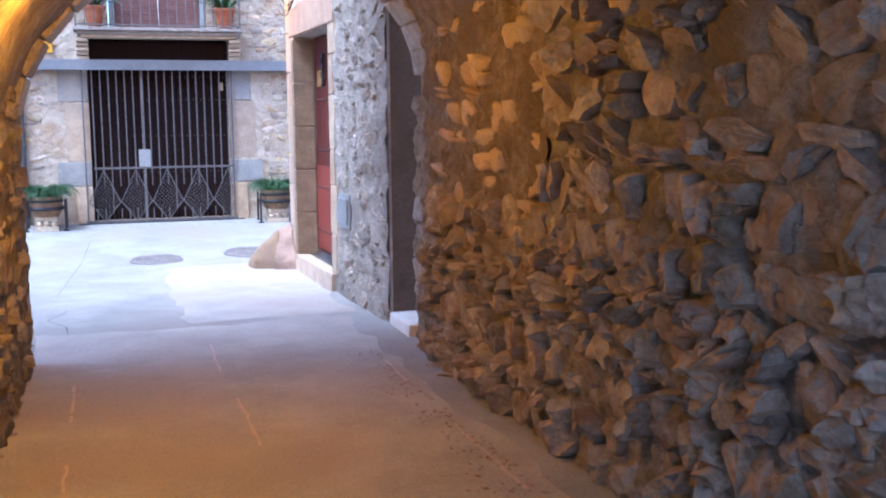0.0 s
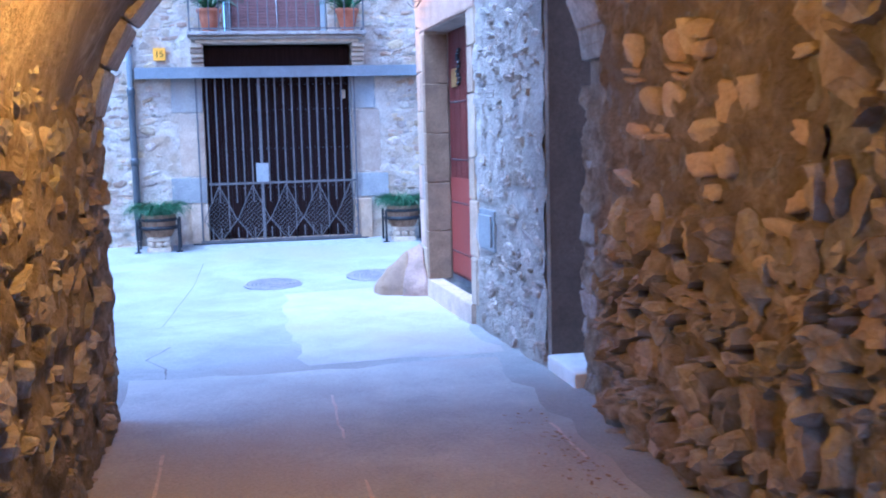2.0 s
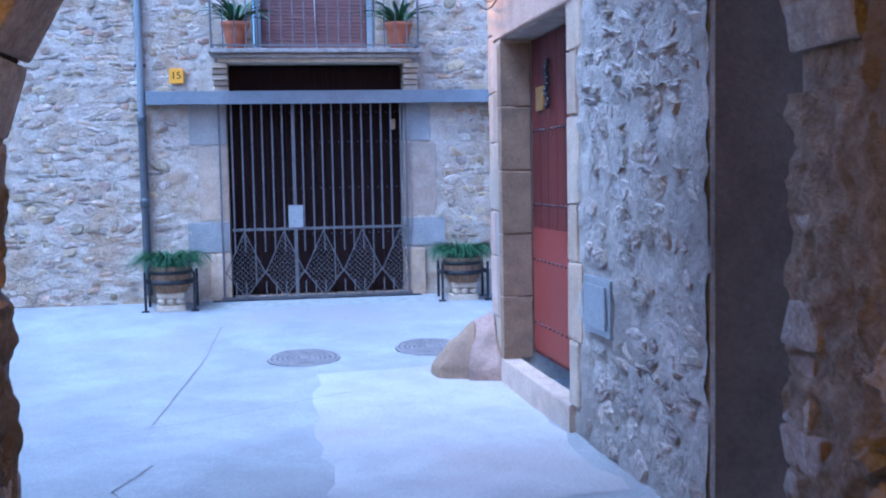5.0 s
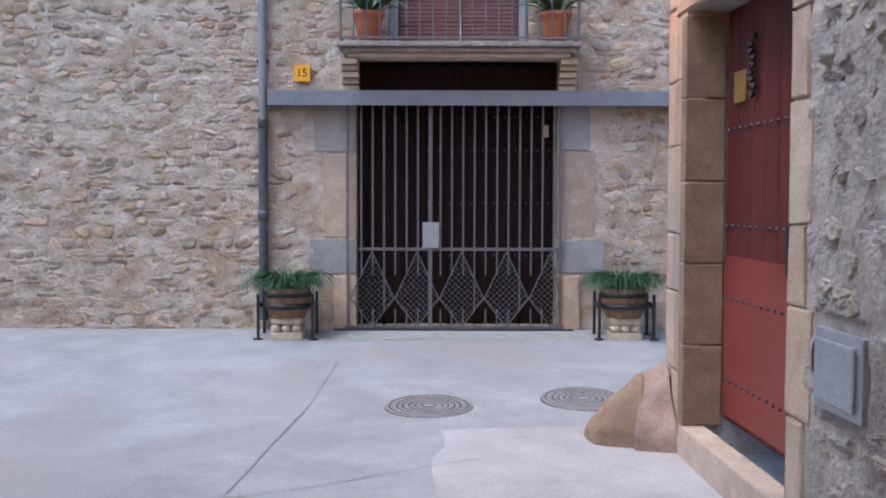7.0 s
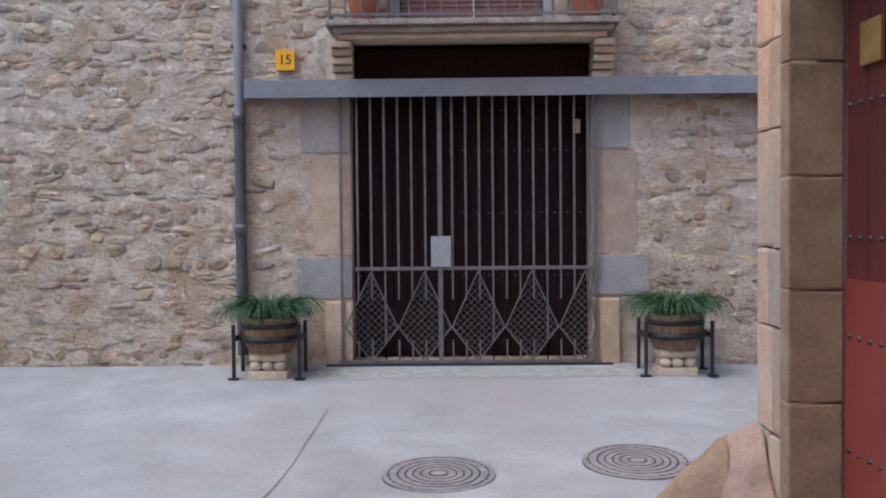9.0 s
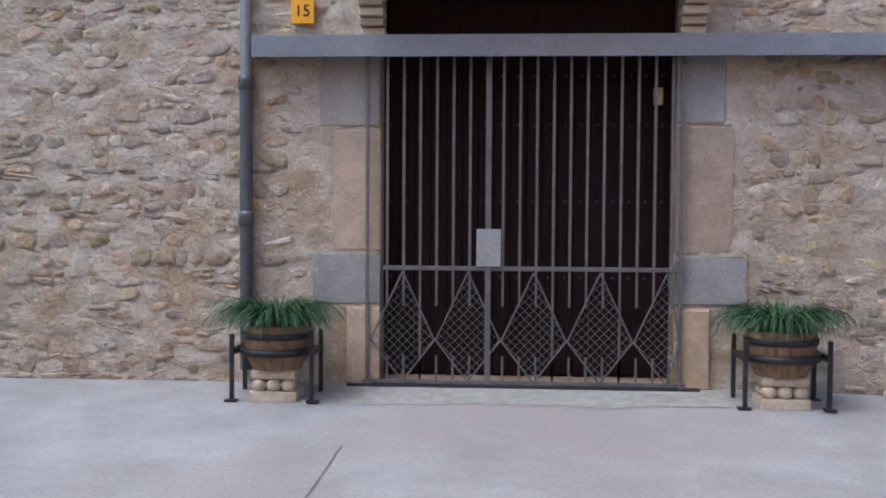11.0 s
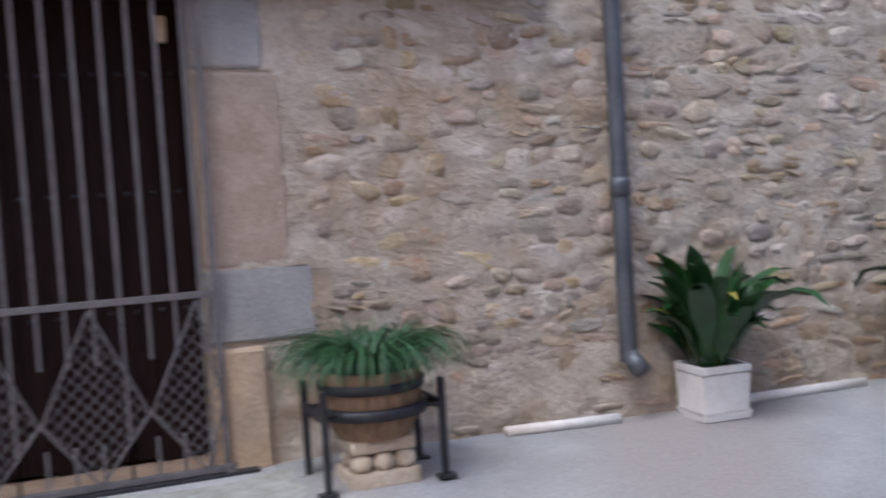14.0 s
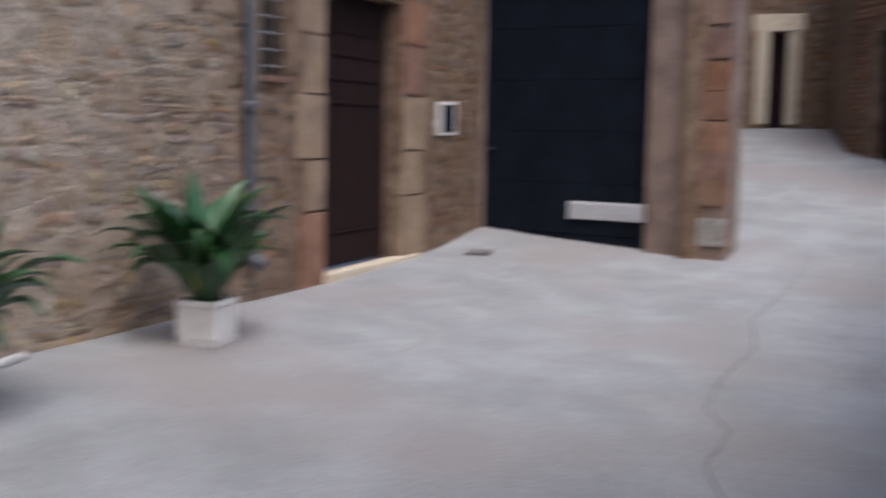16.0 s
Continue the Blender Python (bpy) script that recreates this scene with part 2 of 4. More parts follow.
def ribbon(path, width, up=0.004):
    """A thin crack or painted line along the ground."""
    bm = bmesh.new()
    prev = None
    pts = []
    for (xa, ya), (xb, yb) in zip(path, path[1:]):
        k = max(2, int(math.hypot(xb - xa, yb - ya) / 0.12))
        pts += [(xa + (xb - xa) * i / k, ya + (yb - ya) * i / k) for i in range(k)]
    pts.append(path[-1])
    for i, (x, y) in enumerate(pts):
        xa, ya = pts[max(0, i - 1)]
        xb, yb = pts[min(len(pts) - 1, i + 1)]
        l = math.hypot(xb - xa, yb - ya)
        nx, ny = -(yb - ya) / l, (xb - xa) / l
        j = random.uniform(-0.5, 0.5) * width
        w = width * random.uniform(0.3, 0.7)
        row = [bm.verts.new((x + nx * (j + s * w), y + ny * (j + s * w), ground_z(x + nx * (j + s * w), y + ny * (j + s * w)) + up)) for s in (-1, 1)]
        if prev:
            bm.faces.new((prev[0], prev[1], row[1], row[0]))
        prev = row
    return bm


def ground_z(x, y):
    """Height of the sloping lane."""
    z = float(np.interp(-y, (0.0, 0.5, 2.9, 5.0, 8.0, 12.0, 20.0), (0.0, -0.03, -0.22, -0.25, -0.2, -0.14, -0.08)))
    k = min(1.0, max(0.0, (x - 1.5) / 4.0))
    z = z * (1 - 0.6 * k)
    z += float(np.interp(x, (1.5, 3.3, 5.2, 7.4, 9.8, 12.0, 23.0, 40.0), (0.0, -0.05, -0.06, -0.07, -0.06, 0.03, 1.5, 2.9)))
    return z + 0.006 * math.sin(3 * x + y) * math.sin(2.3 * y)


# ---- masonry ----
CELLS = {}


def stone_shape(seed, sides=10):
    rng = np.random.default_rng(seed)
    th = np.linspace(0, 2 * np.pi, sides, endpoint=False) + rng.uniform(-0.14, 0.14, sides)
    p = rng.uniform(3, 9)
    r = (np.abs(np.cos(th)) ** p + np.abs(np.sin(th)) ** p) ** (-1 / p) * rng.uniform(0.82, 1.08, sides)
    x, y = r * np.cos(th) / 2, r * np.sin(th) / 2
    cx, cy = rng.uniform(-0.1, 0.1, 2)
    tilt = rng.uniform(-0.9, 0.9, 2)
    v = []
    for k, d in ((1.0, -0.6), (0.97, 0.25), (0.88, 0.85), (0.45, 1.0)):
        xx, yy = cx * (1 - k) + x * k, cy * (1 - k) + y * k
        dd = d + (rng.uniform(-0.28, 0.28, sides) + xx * tilt[0] + yy * tilt[1]) * (d > 0)
        v.append(np.stack([xx, yy, dd], 1))
    v.append(np.array([[cx, cy, 1.02]]))
    v = np.concatenate(v)
    f = []
    for k in range(3):
        for i in range(sides):
            j = (i + 1) % sides
            f.append((k * sides + i, k * sides + j, (k + 1) * sides + j, (k + 1) * sides + i))
    f += [(3 * sides + i, 3 * sides + (i + 1) % sides, 4 * sides) for i in range(sides)]
    return v, f


SHAPES = [stone_shape(100 + i) for i in range(22)]


def stone_meshes(material):
    if material.name not in CELLS:
        made = []
        for v, f in SHAPES:
            me = bpy.data.meshes.new("stone")
            me.from_pydata(v.tolist(), [], f)
            me.materials.append(material)
            me.polygons.foreach_set("use_smooth", [material.name not in ("boulder", "grey_stone")] * len(f))
            made.append(me)
        CELLS[material.name] = made
    return CELLS[material.name]


def free_of(u, z, w, h, holes):
    return all(u + w / 2 < a or u - w / 2 > b or z + h / 2 < c or z - h / 2 > d for a, b, c, d in holes)


def rubble(wall, at, span, holes, near, size, depth, mats, seed, top=None, name="stone", gap=0.012, limit=300, spin=0.12, skip=0.0):
    """Courses of uneven stones. at(u, z, d) gives the place and the axes on the wall; near: the stretch built stone by stone."""
    rng = np.random.default_rng(seed)
    u0, u1, z0, z1 = span
    meshes = stone_meshes(mats[0])
    verts, faces, count, total = [], [], 0, 0
    z = z0
    while z < z1:
        h = rng.uniform(*size[1])
        u = u0 - rng.uniform(0, size[0][1])
        while u < u1:
            w = rng.uniform(*size[0])
            hh = h * rng.uniform(0.75, 1.12)
            cu, cz = u + w / 2, z + h / 2 + rng.uniform(-0.12, 0.12) * h
            u += w
            if rng.random() < skip or cu - w / 2 < u0 - 0.03 or cu + w / 2 > u1 + 0.03 or not free_of(cu, cz, w * 0.9, hh * 0.9, holes):
                continue
            split = [(cu, cz, w, hh)]
            if rng.random() < 0.2 and w > 0.16:
                split = [(cu, cz + hh * 0.25, w, hh * 0.48), (cu - w * 0.22, cz - hh * 0.25, w * 0.5, hh * 0.46), (cu + w * 0.26, cz - hh * 0.25, w * 0.46, hh * 0.46)]
            for su, sz, sw, sh in split:
                d = depth * rng.uniform(0.35, 1.25)
                k = int(rng.integers(len(SHAPES)))
                m = at(su, sz) @ Matrix.Rotation(rng.uniform(-spin, spin), 4, "Z") @ Matrix.Diagonal((max(0.02, sw - gap), max(0.02, sh - gap), d, 1))
                if count < limit and near[0] < su < near[1] and near[2] < sz < near[3]:
                    ob = new(name, meshes[k])
                    ob.parent = wall
                    ob.matrix_basis = m
                    count += 1
                else:
                    v, f = SHAPES[k]
                    mm = np.array(m)
                    verts.append(v @ mm[:3, :3].T + mm[:3, 3])
                    faces += [tuple(i + total for i in q) for q in f]
                    total += len(v)
        z += h
    if verts:
        me = bpy.data.meshes.new("stones")
        me.from_pydata(np.concatenate(verts).tolist(), [], faces)
        me.materials.append(mats[1])
        me.polygons.foreach_set("use_smooth", [mats[0].name not in ("boulder", "grey_stone")] * len(faces))
        ob = new("stones", me)
        ob.parent = wall
        tagged(ob, kind="stuff")


def flat_at(p, direction, normal):
    """Wall axes: u along direction from p, z up, out along normal."""
    p, u, n = Vector(p), Vector(direction).normalized(), Vector(normal).normalized()
    base = Matrix((u, Vector((0, 0, 1)), n)).transposed().to_4x4()
    return lambda a, z: Matrix.Translation(p + u * a + Vector((0, 0, z))) @ base


def slab_wall(name, p, direction, normal, span, holes, thick, material, label, category="wall"):
    """A wall with real openings, from solid blocks butted end to end."""
    at = flat_at(p, direction, normal)
    u0, u1, z0, z1 = span
    us = sorted({u0, u1, *[c for h in holes for c in h[:2] if u0 < c < u1]})
    zs = sorted({z0, z1, *[c for h in holes for c in h[2:] if z0 < c < z1]})
    bm = bmesh.new()
    grid = {}

    def vert(i, j, k):
        key = (i, j, k)
        if key not in grid:
            grid[key] = bm.verts.new(at(us[i], zs[j]) @ Vector((0, 0, -thick * k)))
        return grid[key]

    solid = lambda i, j: 0 <= i < len(us) - 1 and 0 <= j < len(zs) - 1 and free_of((us[i] + us[i + 1]) / 2, (zs[j] + zs[j + 1]) / 2, 0.001, 0.001, holes)
    for i in range(len(us) - 1):
        for j in range(len(zs) - 1):
            if not solid(i, j):
                continue
            bm.faces.new((vert(i, j, 0), vert(i + 1, j, 0), vert(i + 1, j + 1, 0), vert(i, j + 1, 0)))
            bm.faces.new((vert(i, j + 1, 1), vert(i + 1, j + 1, 1), vert(i + 1, j, 1), vert(i, j, 1)))
            if not solid(i - 1, j):
                bm.faces.new((vert(i, j, 1), vert(i, j, 0), vert(i, j + 1, 0), vert(i, j + 1, 1)))
            if not solid(i + 1, j):
                bm.faces.new((vert(i + 1, j, 0), vert(i + 1, j, 1), vert(i + 1, j + 1, 1), vert(i + 1, j + 1, 0)))
            if not solid(i, j - 1):
                bm.faces.new((vert(i, j, 1), vert(i + 1, j, 1), vert(i + 1, j, 0), vert(i, j, 0)))
            if not solid(i, j + 1):
                bm.faces.new((vert(i, j + 1, 0), vert(i + 1, j + 1, 0), vert(i + 1, j + 1, 1), vert(i, j + 1, 1)))
    bmesh.ops.recalc_face_normals(bm, faces=bm.faces[:])
    ob = part(name, bm, material)
    tagged(ob, label, category, kind="structure")
    return ob, at


def relief(wall, at, span, holes, material, amp, lift, seed, step=0.035, freq=(4.5, 9.0)):
    """The uneven coat of mortar over a rubble wall, smeared over some stones and hollow between others."""
    u0, u1, z0, z1 = span
    nu, nz = int((u1 - u0) / step), int((z1 - z0) / step)
    us, zs = np.linspace(u0, u1, nu + 1), np.linspace(z0, z1, nz + 1)
    verts = []
    for z in zs:
        for u in us:
            w = 0.25 * noise.noise((u * 3, z * 3, seed + 40))
            a = noise.noise((u * freq[0] + w, z * freq[1] + 2 * w, seed))
            b = noise.noise((u * freq[0] * 2.8, z * freq[1] * 2.4, seed + 9))
            c = noise.noise((u * freq[0] * 6.5, z * freq[1] * 5.0, seed + 17))
            verts.append((u, z, lift + amp * (0.7 * math.tanh(4 * a) + 0.45 * math.tanh(3 * b) + 0.3 * c)))
    keep = [[free_of((us[i] + us[i + 1]) / 2, (zs[j] + zs[j + 1]) / 2, step, step, holes) for i in range(nu)] for j in range(nz)]
    faces = [(j * (nu + 1) + i, j * (nu + 1) + i + 1, (j + 1) * (nu + 1) + i + 1, (j + 1) * (nu + 1) + i) for j in range(nz) for i in range(nu) if keep[j][i]]
    me = bpy.data.meshes.new("mortar_coat")
    me.from_pydata(verts, [], faces)
    me.materials.append(material)
    me.polygons.foreach_set("use_smooth", [True] * len(faces))
    ob = new("mortar_coat", me)
    ob.parent = wall
    ob.matrix_basis = at(0, 0)
    return ob


def ashlar(wall, at, u0, u1, z0, z1, proud, material, name="dressed_stone", seed=0, bev=0.012):
    """One dressed block set in a wall, its face a little uneven."""
    rng = random.Random(seed + int(u0 * 100) * 7 + int(z0 * 100))
    bm = box(u0, u1, z0, z1, -0.1, proud, bev)
    for v in bm.verts:
        if v.co.z > 0:
            v.co.z += rng.uniform(-0.004, 0.004)
        v.co.x += rng.uniform(-0.008, 0.008)
        v.co.y += rng.uniform(-0.006, 0.006)
    ob = part(name, bm, material, wall)
    ob.matrix_basis = at(0, 0)
    return ob


# ---- ground ----
bm = bmesh.new()
xs = [-400, -80, -30] + [-14 + 0.25 * i for i in range(0, 180)] + [34, 60, 120, 400]
ys = [-400, -80, -30] + [-22 + 0.25 * i for i in range(0, 92)] + [4, 30, 400]
rows = []
for y in ys:
    rows.append([bm.verts.new((x, y, ground_z(max(-14, min(31, x)), max(-22, min(1, y))))) for x in xs])
for a, b in zip(rows, rows[1:]):
    for i in range(len(xs) - 1):
        bm.faces.new((a[i], a[i + 1], b[i + 1], b[i]))
tagged(part("ground", bm, CONC, smooth=True), "pale worn concrete paving of the sloping lane", "ground", kind="structure")


def patch(path, material, name, label, up=0.004):
    """A flush patch of another concrete, following the slope."""
    bm = bmesh.new()
    x0, x1, y0, y1 = path
    nx, ny = max(3, int((x1 - x0) / 0.25)), max(3, int((y1 - y0) / 0.25))
    g = [[None] * (nx + 1) for _ in range(ny + 1)]
    for j in range(ny + 1):
        for i in range(nx + 1):
            x, y = x0 + (x1 - x0) * i / nx, y0 + (y1 - y0) * j / ny
            e = i in (0, nx) or j in (0, ny)
            x += random.uniform(-0.06, 0.06) * e
            y += random.uniform(-0.06, 0.06) * e
            g[j][i] = bm.verts.new((x, y, ground_z(x, y) + up))
    for j in range(ny):
        for i in range(nx):
            bm.faces.new((g[j][i], g[j][i + 1], g[j + 1][i + 1], g[j + 1][i]))
    tagged(part(name, bm, material, smooth=True), label, "paving", kind="structure")


patch((-1.35, 1.3, -0.52, -0.12), MOSS, "moss_stain", "greenish damp stain before the gate")
patch((-0.15, 1.35, -7.2, -3.5), PINKC, "pavement_patch", "pinkish concrete strip beside the house wall")
patch((-1.3, 1.2, -19.5, -7.4), PINKC, "passage_floor", "dusty pinkish concrete floor of the vaulted passage")
for path, w, m, nm, lb in (
    ([(-1.06, -1.43), (-1.12, -2.6), (-1.3, -5.0)], 0.009, CRACK, "pavement_joint", "dark joint in the concrete"),
    ([(-1.15, -6.1), (-1.3, -6.6), (-1.12, -7.0), (-1.1, -7.4)], 0.012, CRACK, "pavement_crack", "wandering crack in the concrete"),
    ([(-1.5, -5.2), (-0.9, -4.9), (0.1, -4.3)], 0.007, CRACK, "pavement_joint", "dark joint in the concrete"),
    ([(0.0, -7.6), (-0.04, -8.9), (0.0, -10.2), (0.03, -12.5)], 0.016, PALEL, "pale_line", "thin pale line on the passage floor"),
    ([(-0.98, -8.4), (-0.95, -10.8), (-0.92, -13.5)], 0.016, PALEL, "pale_line", "thin pale line on the passage floor"),
    ([(1.12, -8.8), (1.09, -10.1), (1.05, -12)], 0.016, PALEL, "pale_line", "thin pale line on the passage floor"),
    ([(4.6, -3.75), (5.2, -3.85), (5.6, -3.8), (6.2, -3.95), (6.6, -3.85), (7.4, -4.0), (8.2, -4.25), (9.4, -4.35), (10.5, -4.7), (12.5, -5.2)], 0.013, CRACK, "pavement_joint", "broken edge between two concrete pours"),
    ([(7.2, -2.0), (7.7, -2.1), (8.3, -2.05)], 0.025, MOSS, "floor_stain", "dark scuff on the concrete"),
):
    tagged(part(nm, ribbon(path, w), m), lb, "paving", kind="structure")

# ---- gate facade ----
HOLES = [(-1.03, 1.03, -1, 2.76), (-0.70, 0.73, 2.9, 5.2)]
wall_n, at_n = slab_wall("wall_north", (0, 0.05, 0), (1, 0, 0), (0, -1, 0), (-10, 8.0, -0.6, 7.0), HOLES, 0.5, MORTAR, "rubble stone facade in pale lime mortar")
JAMB = [(-1.52, -0.99, -0.1, 2.36), (0.99, 1.5, -0.1, 2.36), (-1.25, 1.25, 2.3, 2.95)]
JAMBS = ((-1.26, -1.03, 0.0, 0.55, SAND), (-1.50, -1.03, 0.57, 0.93, BLUES), (-1.36, -1.03, 0.95, 1.80, SAND), (-1.45, -1.03, 1.82, 2.40, BLUES),
                          (1.03, 1.27, 0.0, 0.56, SAND), (1.03, 1.52, 0.58, 0.92, BLUES), (1.03, 1.42, 0.94, 1.82, SAND), (1.03, 1.36, 1.84, 2.40, BLUES))
for u0, u1, z0, z1, m in JAMBS:
    ashlar(wall_n, at_n, u0, u1, z0, z1, 0.014 if z0 > 0.3 else 0.045, m)
WALLN = dict(size=((0.07, 0.27), (0.045, 0.13)), depth=0.012, mats=(STONE, STONE_R), gap=0.0, spin=0.3, skip=0.24)
rubble(wall_n, at_n, (-9.9, 8.0, -0.35, 6.9), HOLES + JAMB, (-4.2, 8.0, 0.05, 1.6), seed=3, **WALLN)
relief(wall_n, at_n, (-5.5, 6.9, -0.2, 4.6), HOLES + [(a + 0.03, b - 0.03, c + 0.02, d - 0.02) for a, b, c, d, m in JAMBS], MORTAR, 0.011, 0.006, 3)

# the street side beyond, bent towards the lane
BD = (math.cos(radians(-13)), math.sin(radians(-13)), 0)
HB = [(3.45, 4.95, -1, 2.5), (2.51, 2.84, 1.68, 2.9)]
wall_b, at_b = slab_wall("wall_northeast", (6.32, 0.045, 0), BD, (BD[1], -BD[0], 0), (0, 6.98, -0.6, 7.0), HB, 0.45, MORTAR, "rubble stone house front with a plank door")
JB = [(3.0, 3.5, -1, 2.62), (4.92, 5.6, -1, 2.62), (3.0, 5.4, 2.48, 2.9)]
for z0, z1, w in ((-0.15, 0.55, 0.42), (0.57, 1.0, 0.3), (1.02, 1.55, 0.45), (1.57, 2.05, 0.32), (2.07, 2.5, 0.42)):
    ashlar(wall_b, at_b, 3.45 - w, 3.45, z0, z1, 0.02, BROWNS if z0 > 0.5 else REDS)
    ashlar(wall_b, at_b, 4.95, 4.95 + w + 0.12, z0 + 0.05, z1 + 0.05, 0.02, BROWNS if z0 < 1.1 else REDS)
ashlar(wall_b, at_b, 3.1, 5.2, 2.56, 2.86, 0.025, REDS)
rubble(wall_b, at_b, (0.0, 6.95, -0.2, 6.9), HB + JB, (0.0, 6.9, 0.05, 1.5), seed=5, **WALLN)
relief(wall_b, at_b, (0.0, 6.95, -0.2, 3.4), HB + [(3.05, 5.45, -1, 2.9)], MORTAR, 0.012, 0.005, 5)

# pier with the garage door
PD = (-0.319, -0.947, 0)
wall_p, at_p = slab_wall("wall_east", (13.08, -1.52, 0), PD, (PD[1], -PD[0], 0), (0, 2.93, -0.6, 7.0), [(0.03, 2.06, -1, 3.1)], 0.5, PIERP, "rendered pier with red sandstone quoins")
for i, z0 in enumerate((0.0, 0.42, 0.7, 1.0, 1.32, 1.62, 1.95, 2.3, 2.62, 3.0)):
    ashlar(wall_p, at_p, 2.5 + 0.05 * (i % 3), 2.93, z0 + 0.1, z0 + 0.4, 0.025, REDS if i else GREYS)
ashlar(wall_p, at_p, 2.08, 2.44, -0.1, 3.4, 0.008, PIERP)

# house with the oxblood door
RD = (0.043, -0.999, 0)
HR = [(0.55, 2.19, -1, 2.47)]
wall_r, at_r = slab_wall("wall_house", (1.34, -3.66, 0), RD, (RD[1], -RD[0], 0), (0.13, 4.17, -0.6, 6.2), HR, 0.55, GREYM, "house wall of rough grey rubble and thick mortar")
JR = [(-0.05, 0.6, -1, 7), (2.15, 2.5, -1, 2.75), (0.3, 2.5, 2.4, 2.85), (2.5, 2.97, 0.45, 0.85)]
rubble(wall_r, at_r, (0.13, 4.15, -0.2, 6.0), HR + JR, (2.2, 4.2, 0.0, 2.6), ((0.07, 0.26), (0.05, 0.16)), 0.03, (GREYS, GREYS_R), 9, gap=0.015, spin=0.6, skip=0.3)
relief(wall_r, at_r, (0.55, 4.16, -0.25, 3.6), HR + [(0.3, 2.4, -1, 2.82), (2.5, 3.0, 0.45, 0.85)], GREYM, 0.017, 0.014, 9, freq=(6.5, 5.5))
zq = -0.15
for i, h in enumerate((0.42, 0.5, 0.36, 0.55, 0.4, 0.46, 0.5, 0.42, 0.5, 0.45, 0.5)):
    ashlar(wall_r, at_r, 0.12, 0.29 + 0.05 * (i % 2), zq, zq + h - 0.012, 0.022, PINKS if i % 3 else SAND)
    if zq < 2.4:
        ashlar(wall_r, at_r, 0.30 + 0.05 * (i % 2), 0.56, zq, min(2.47, zq + h - 0.012), 0.03, SAND)
        ashlar(wall_r, at_r, 2.18, 2.36 + 0.08 * (i % 2), zq + 0.1, min(2.6, zq + h + 0.09), 0.02, SAND)
    zq += h
ashlar(wall_r, at_r, 0.3, 2.45, 2.48, 2.82, 0.028, PINKS)
ashlar(wall_r, at_r, 0.5, 2.25, -0.3, -0.05, 0.045, SAND, "door_sill")
for i in range(5):
    ob = part("reveal_stone", box(0.46, 0.568, -0.05 + 0.5 * i, 0.442 + 0.5 * i, -0.21, 0.036, 0.01), BROWNS, wall_r)
    ob.matrix_basis = at_r(0, 0)
# unseen wall added to close the street, kept low so skylight reaches the lane
SD = (0.951, -0.309, 0)
wall_s, at_s = slab_wall("wall_house_side", (14.1, -7.93, 0), (-0.951, 0.309, 0), (0.309, 0.951, 0), (0, 13.0, -0.6, 2.4), [], 0.15, GREYM, "unseen side wall of the house, kept low for sky light")
rubble(wall_s, at_s, (0, 13.0, 0, 2.3), [], (0, 0, 0, 0), ((0.1, 0.3), (0.07, 0.16)), 0.03, (GREYS, GREYS_R), 12)
# recess beside the arch, its shade put into the plaster colour
part_recess, at_rc = slab_wall("wall_recess", (1.52, -7.83, 0), (1, 0, 0), (0, -1, 0), (0.02, 1.4, -0.6, 4.0), [], 0.3, RECESS, "return wall beside the arch, coloured dark for its shade")
slab_wall("wall_recess_back", (2.6, -7.85, 0), (0, -1, 0), (-1, 0, 0), (0, 0.9, -0.6, 4.0), [], 0.3, RECESS, "back of the recess, coloured dark for its shade")
tagged(part("recess_step", box(1.5, 2.6, -8.45, -7.84, -0.5, -0.1, 0.02), WHITE), "pale stone step in the recess", "step", kind="structure")

# passage: arch wall, vault and side walls
def profile(x0, x1, spring, rise, n=20, lift=0.55):
    cx = (x0 + x1) / 2
    return [(cx - (x1 - x0) / 2 * math.cos(math.pi * i / n), spring + lift * i / n + rise * math.sin(math.pi * i / n)) for i in range(n + 1)]


bm = bmesh.new()
inner = [(-1.32, -0.6)] + profile(-1.32, 1.6, 1.3, 1.2) + [(1.6, -0.6)]
outer = [(-10, -0.6)] + [(-10 + 11.75 * i / 20, 6.0) for i in range(21)] + [(1.75, -0.6)]
loops = []
for y in (-8.45, -9.25):
    loops.append(([bm.verts.new((x + 0.03 * random.uniform(-1, 1), y + 0.04 * random.uniform(-1, 1), z)) for x, z in inner], [bm.verts.new((x, y, z)) for x, z in outer]))
for i in range(len(inner) - 1):
    (a, b), (c, d) = loops
    bm.faces.new((a[i], a[i + 1], b[i + 1], b[i]))
    bm.faces.new((c[i + 1], c[i], d[i], d[i + 1]))
    bm.faces.new((a[i + 1], a[i], c[i], c[i + 1]))
    bm.faces.new((b[i], b[i + 1], d[i + 1], d[i]))
bmesh.ops.recalc_face_normals(bm, faces=bm.faces[:])
arch = tagged(part("wall_arch", bm, VAULT), "plastered wall with a rough round arch", "wall", kind="structure")
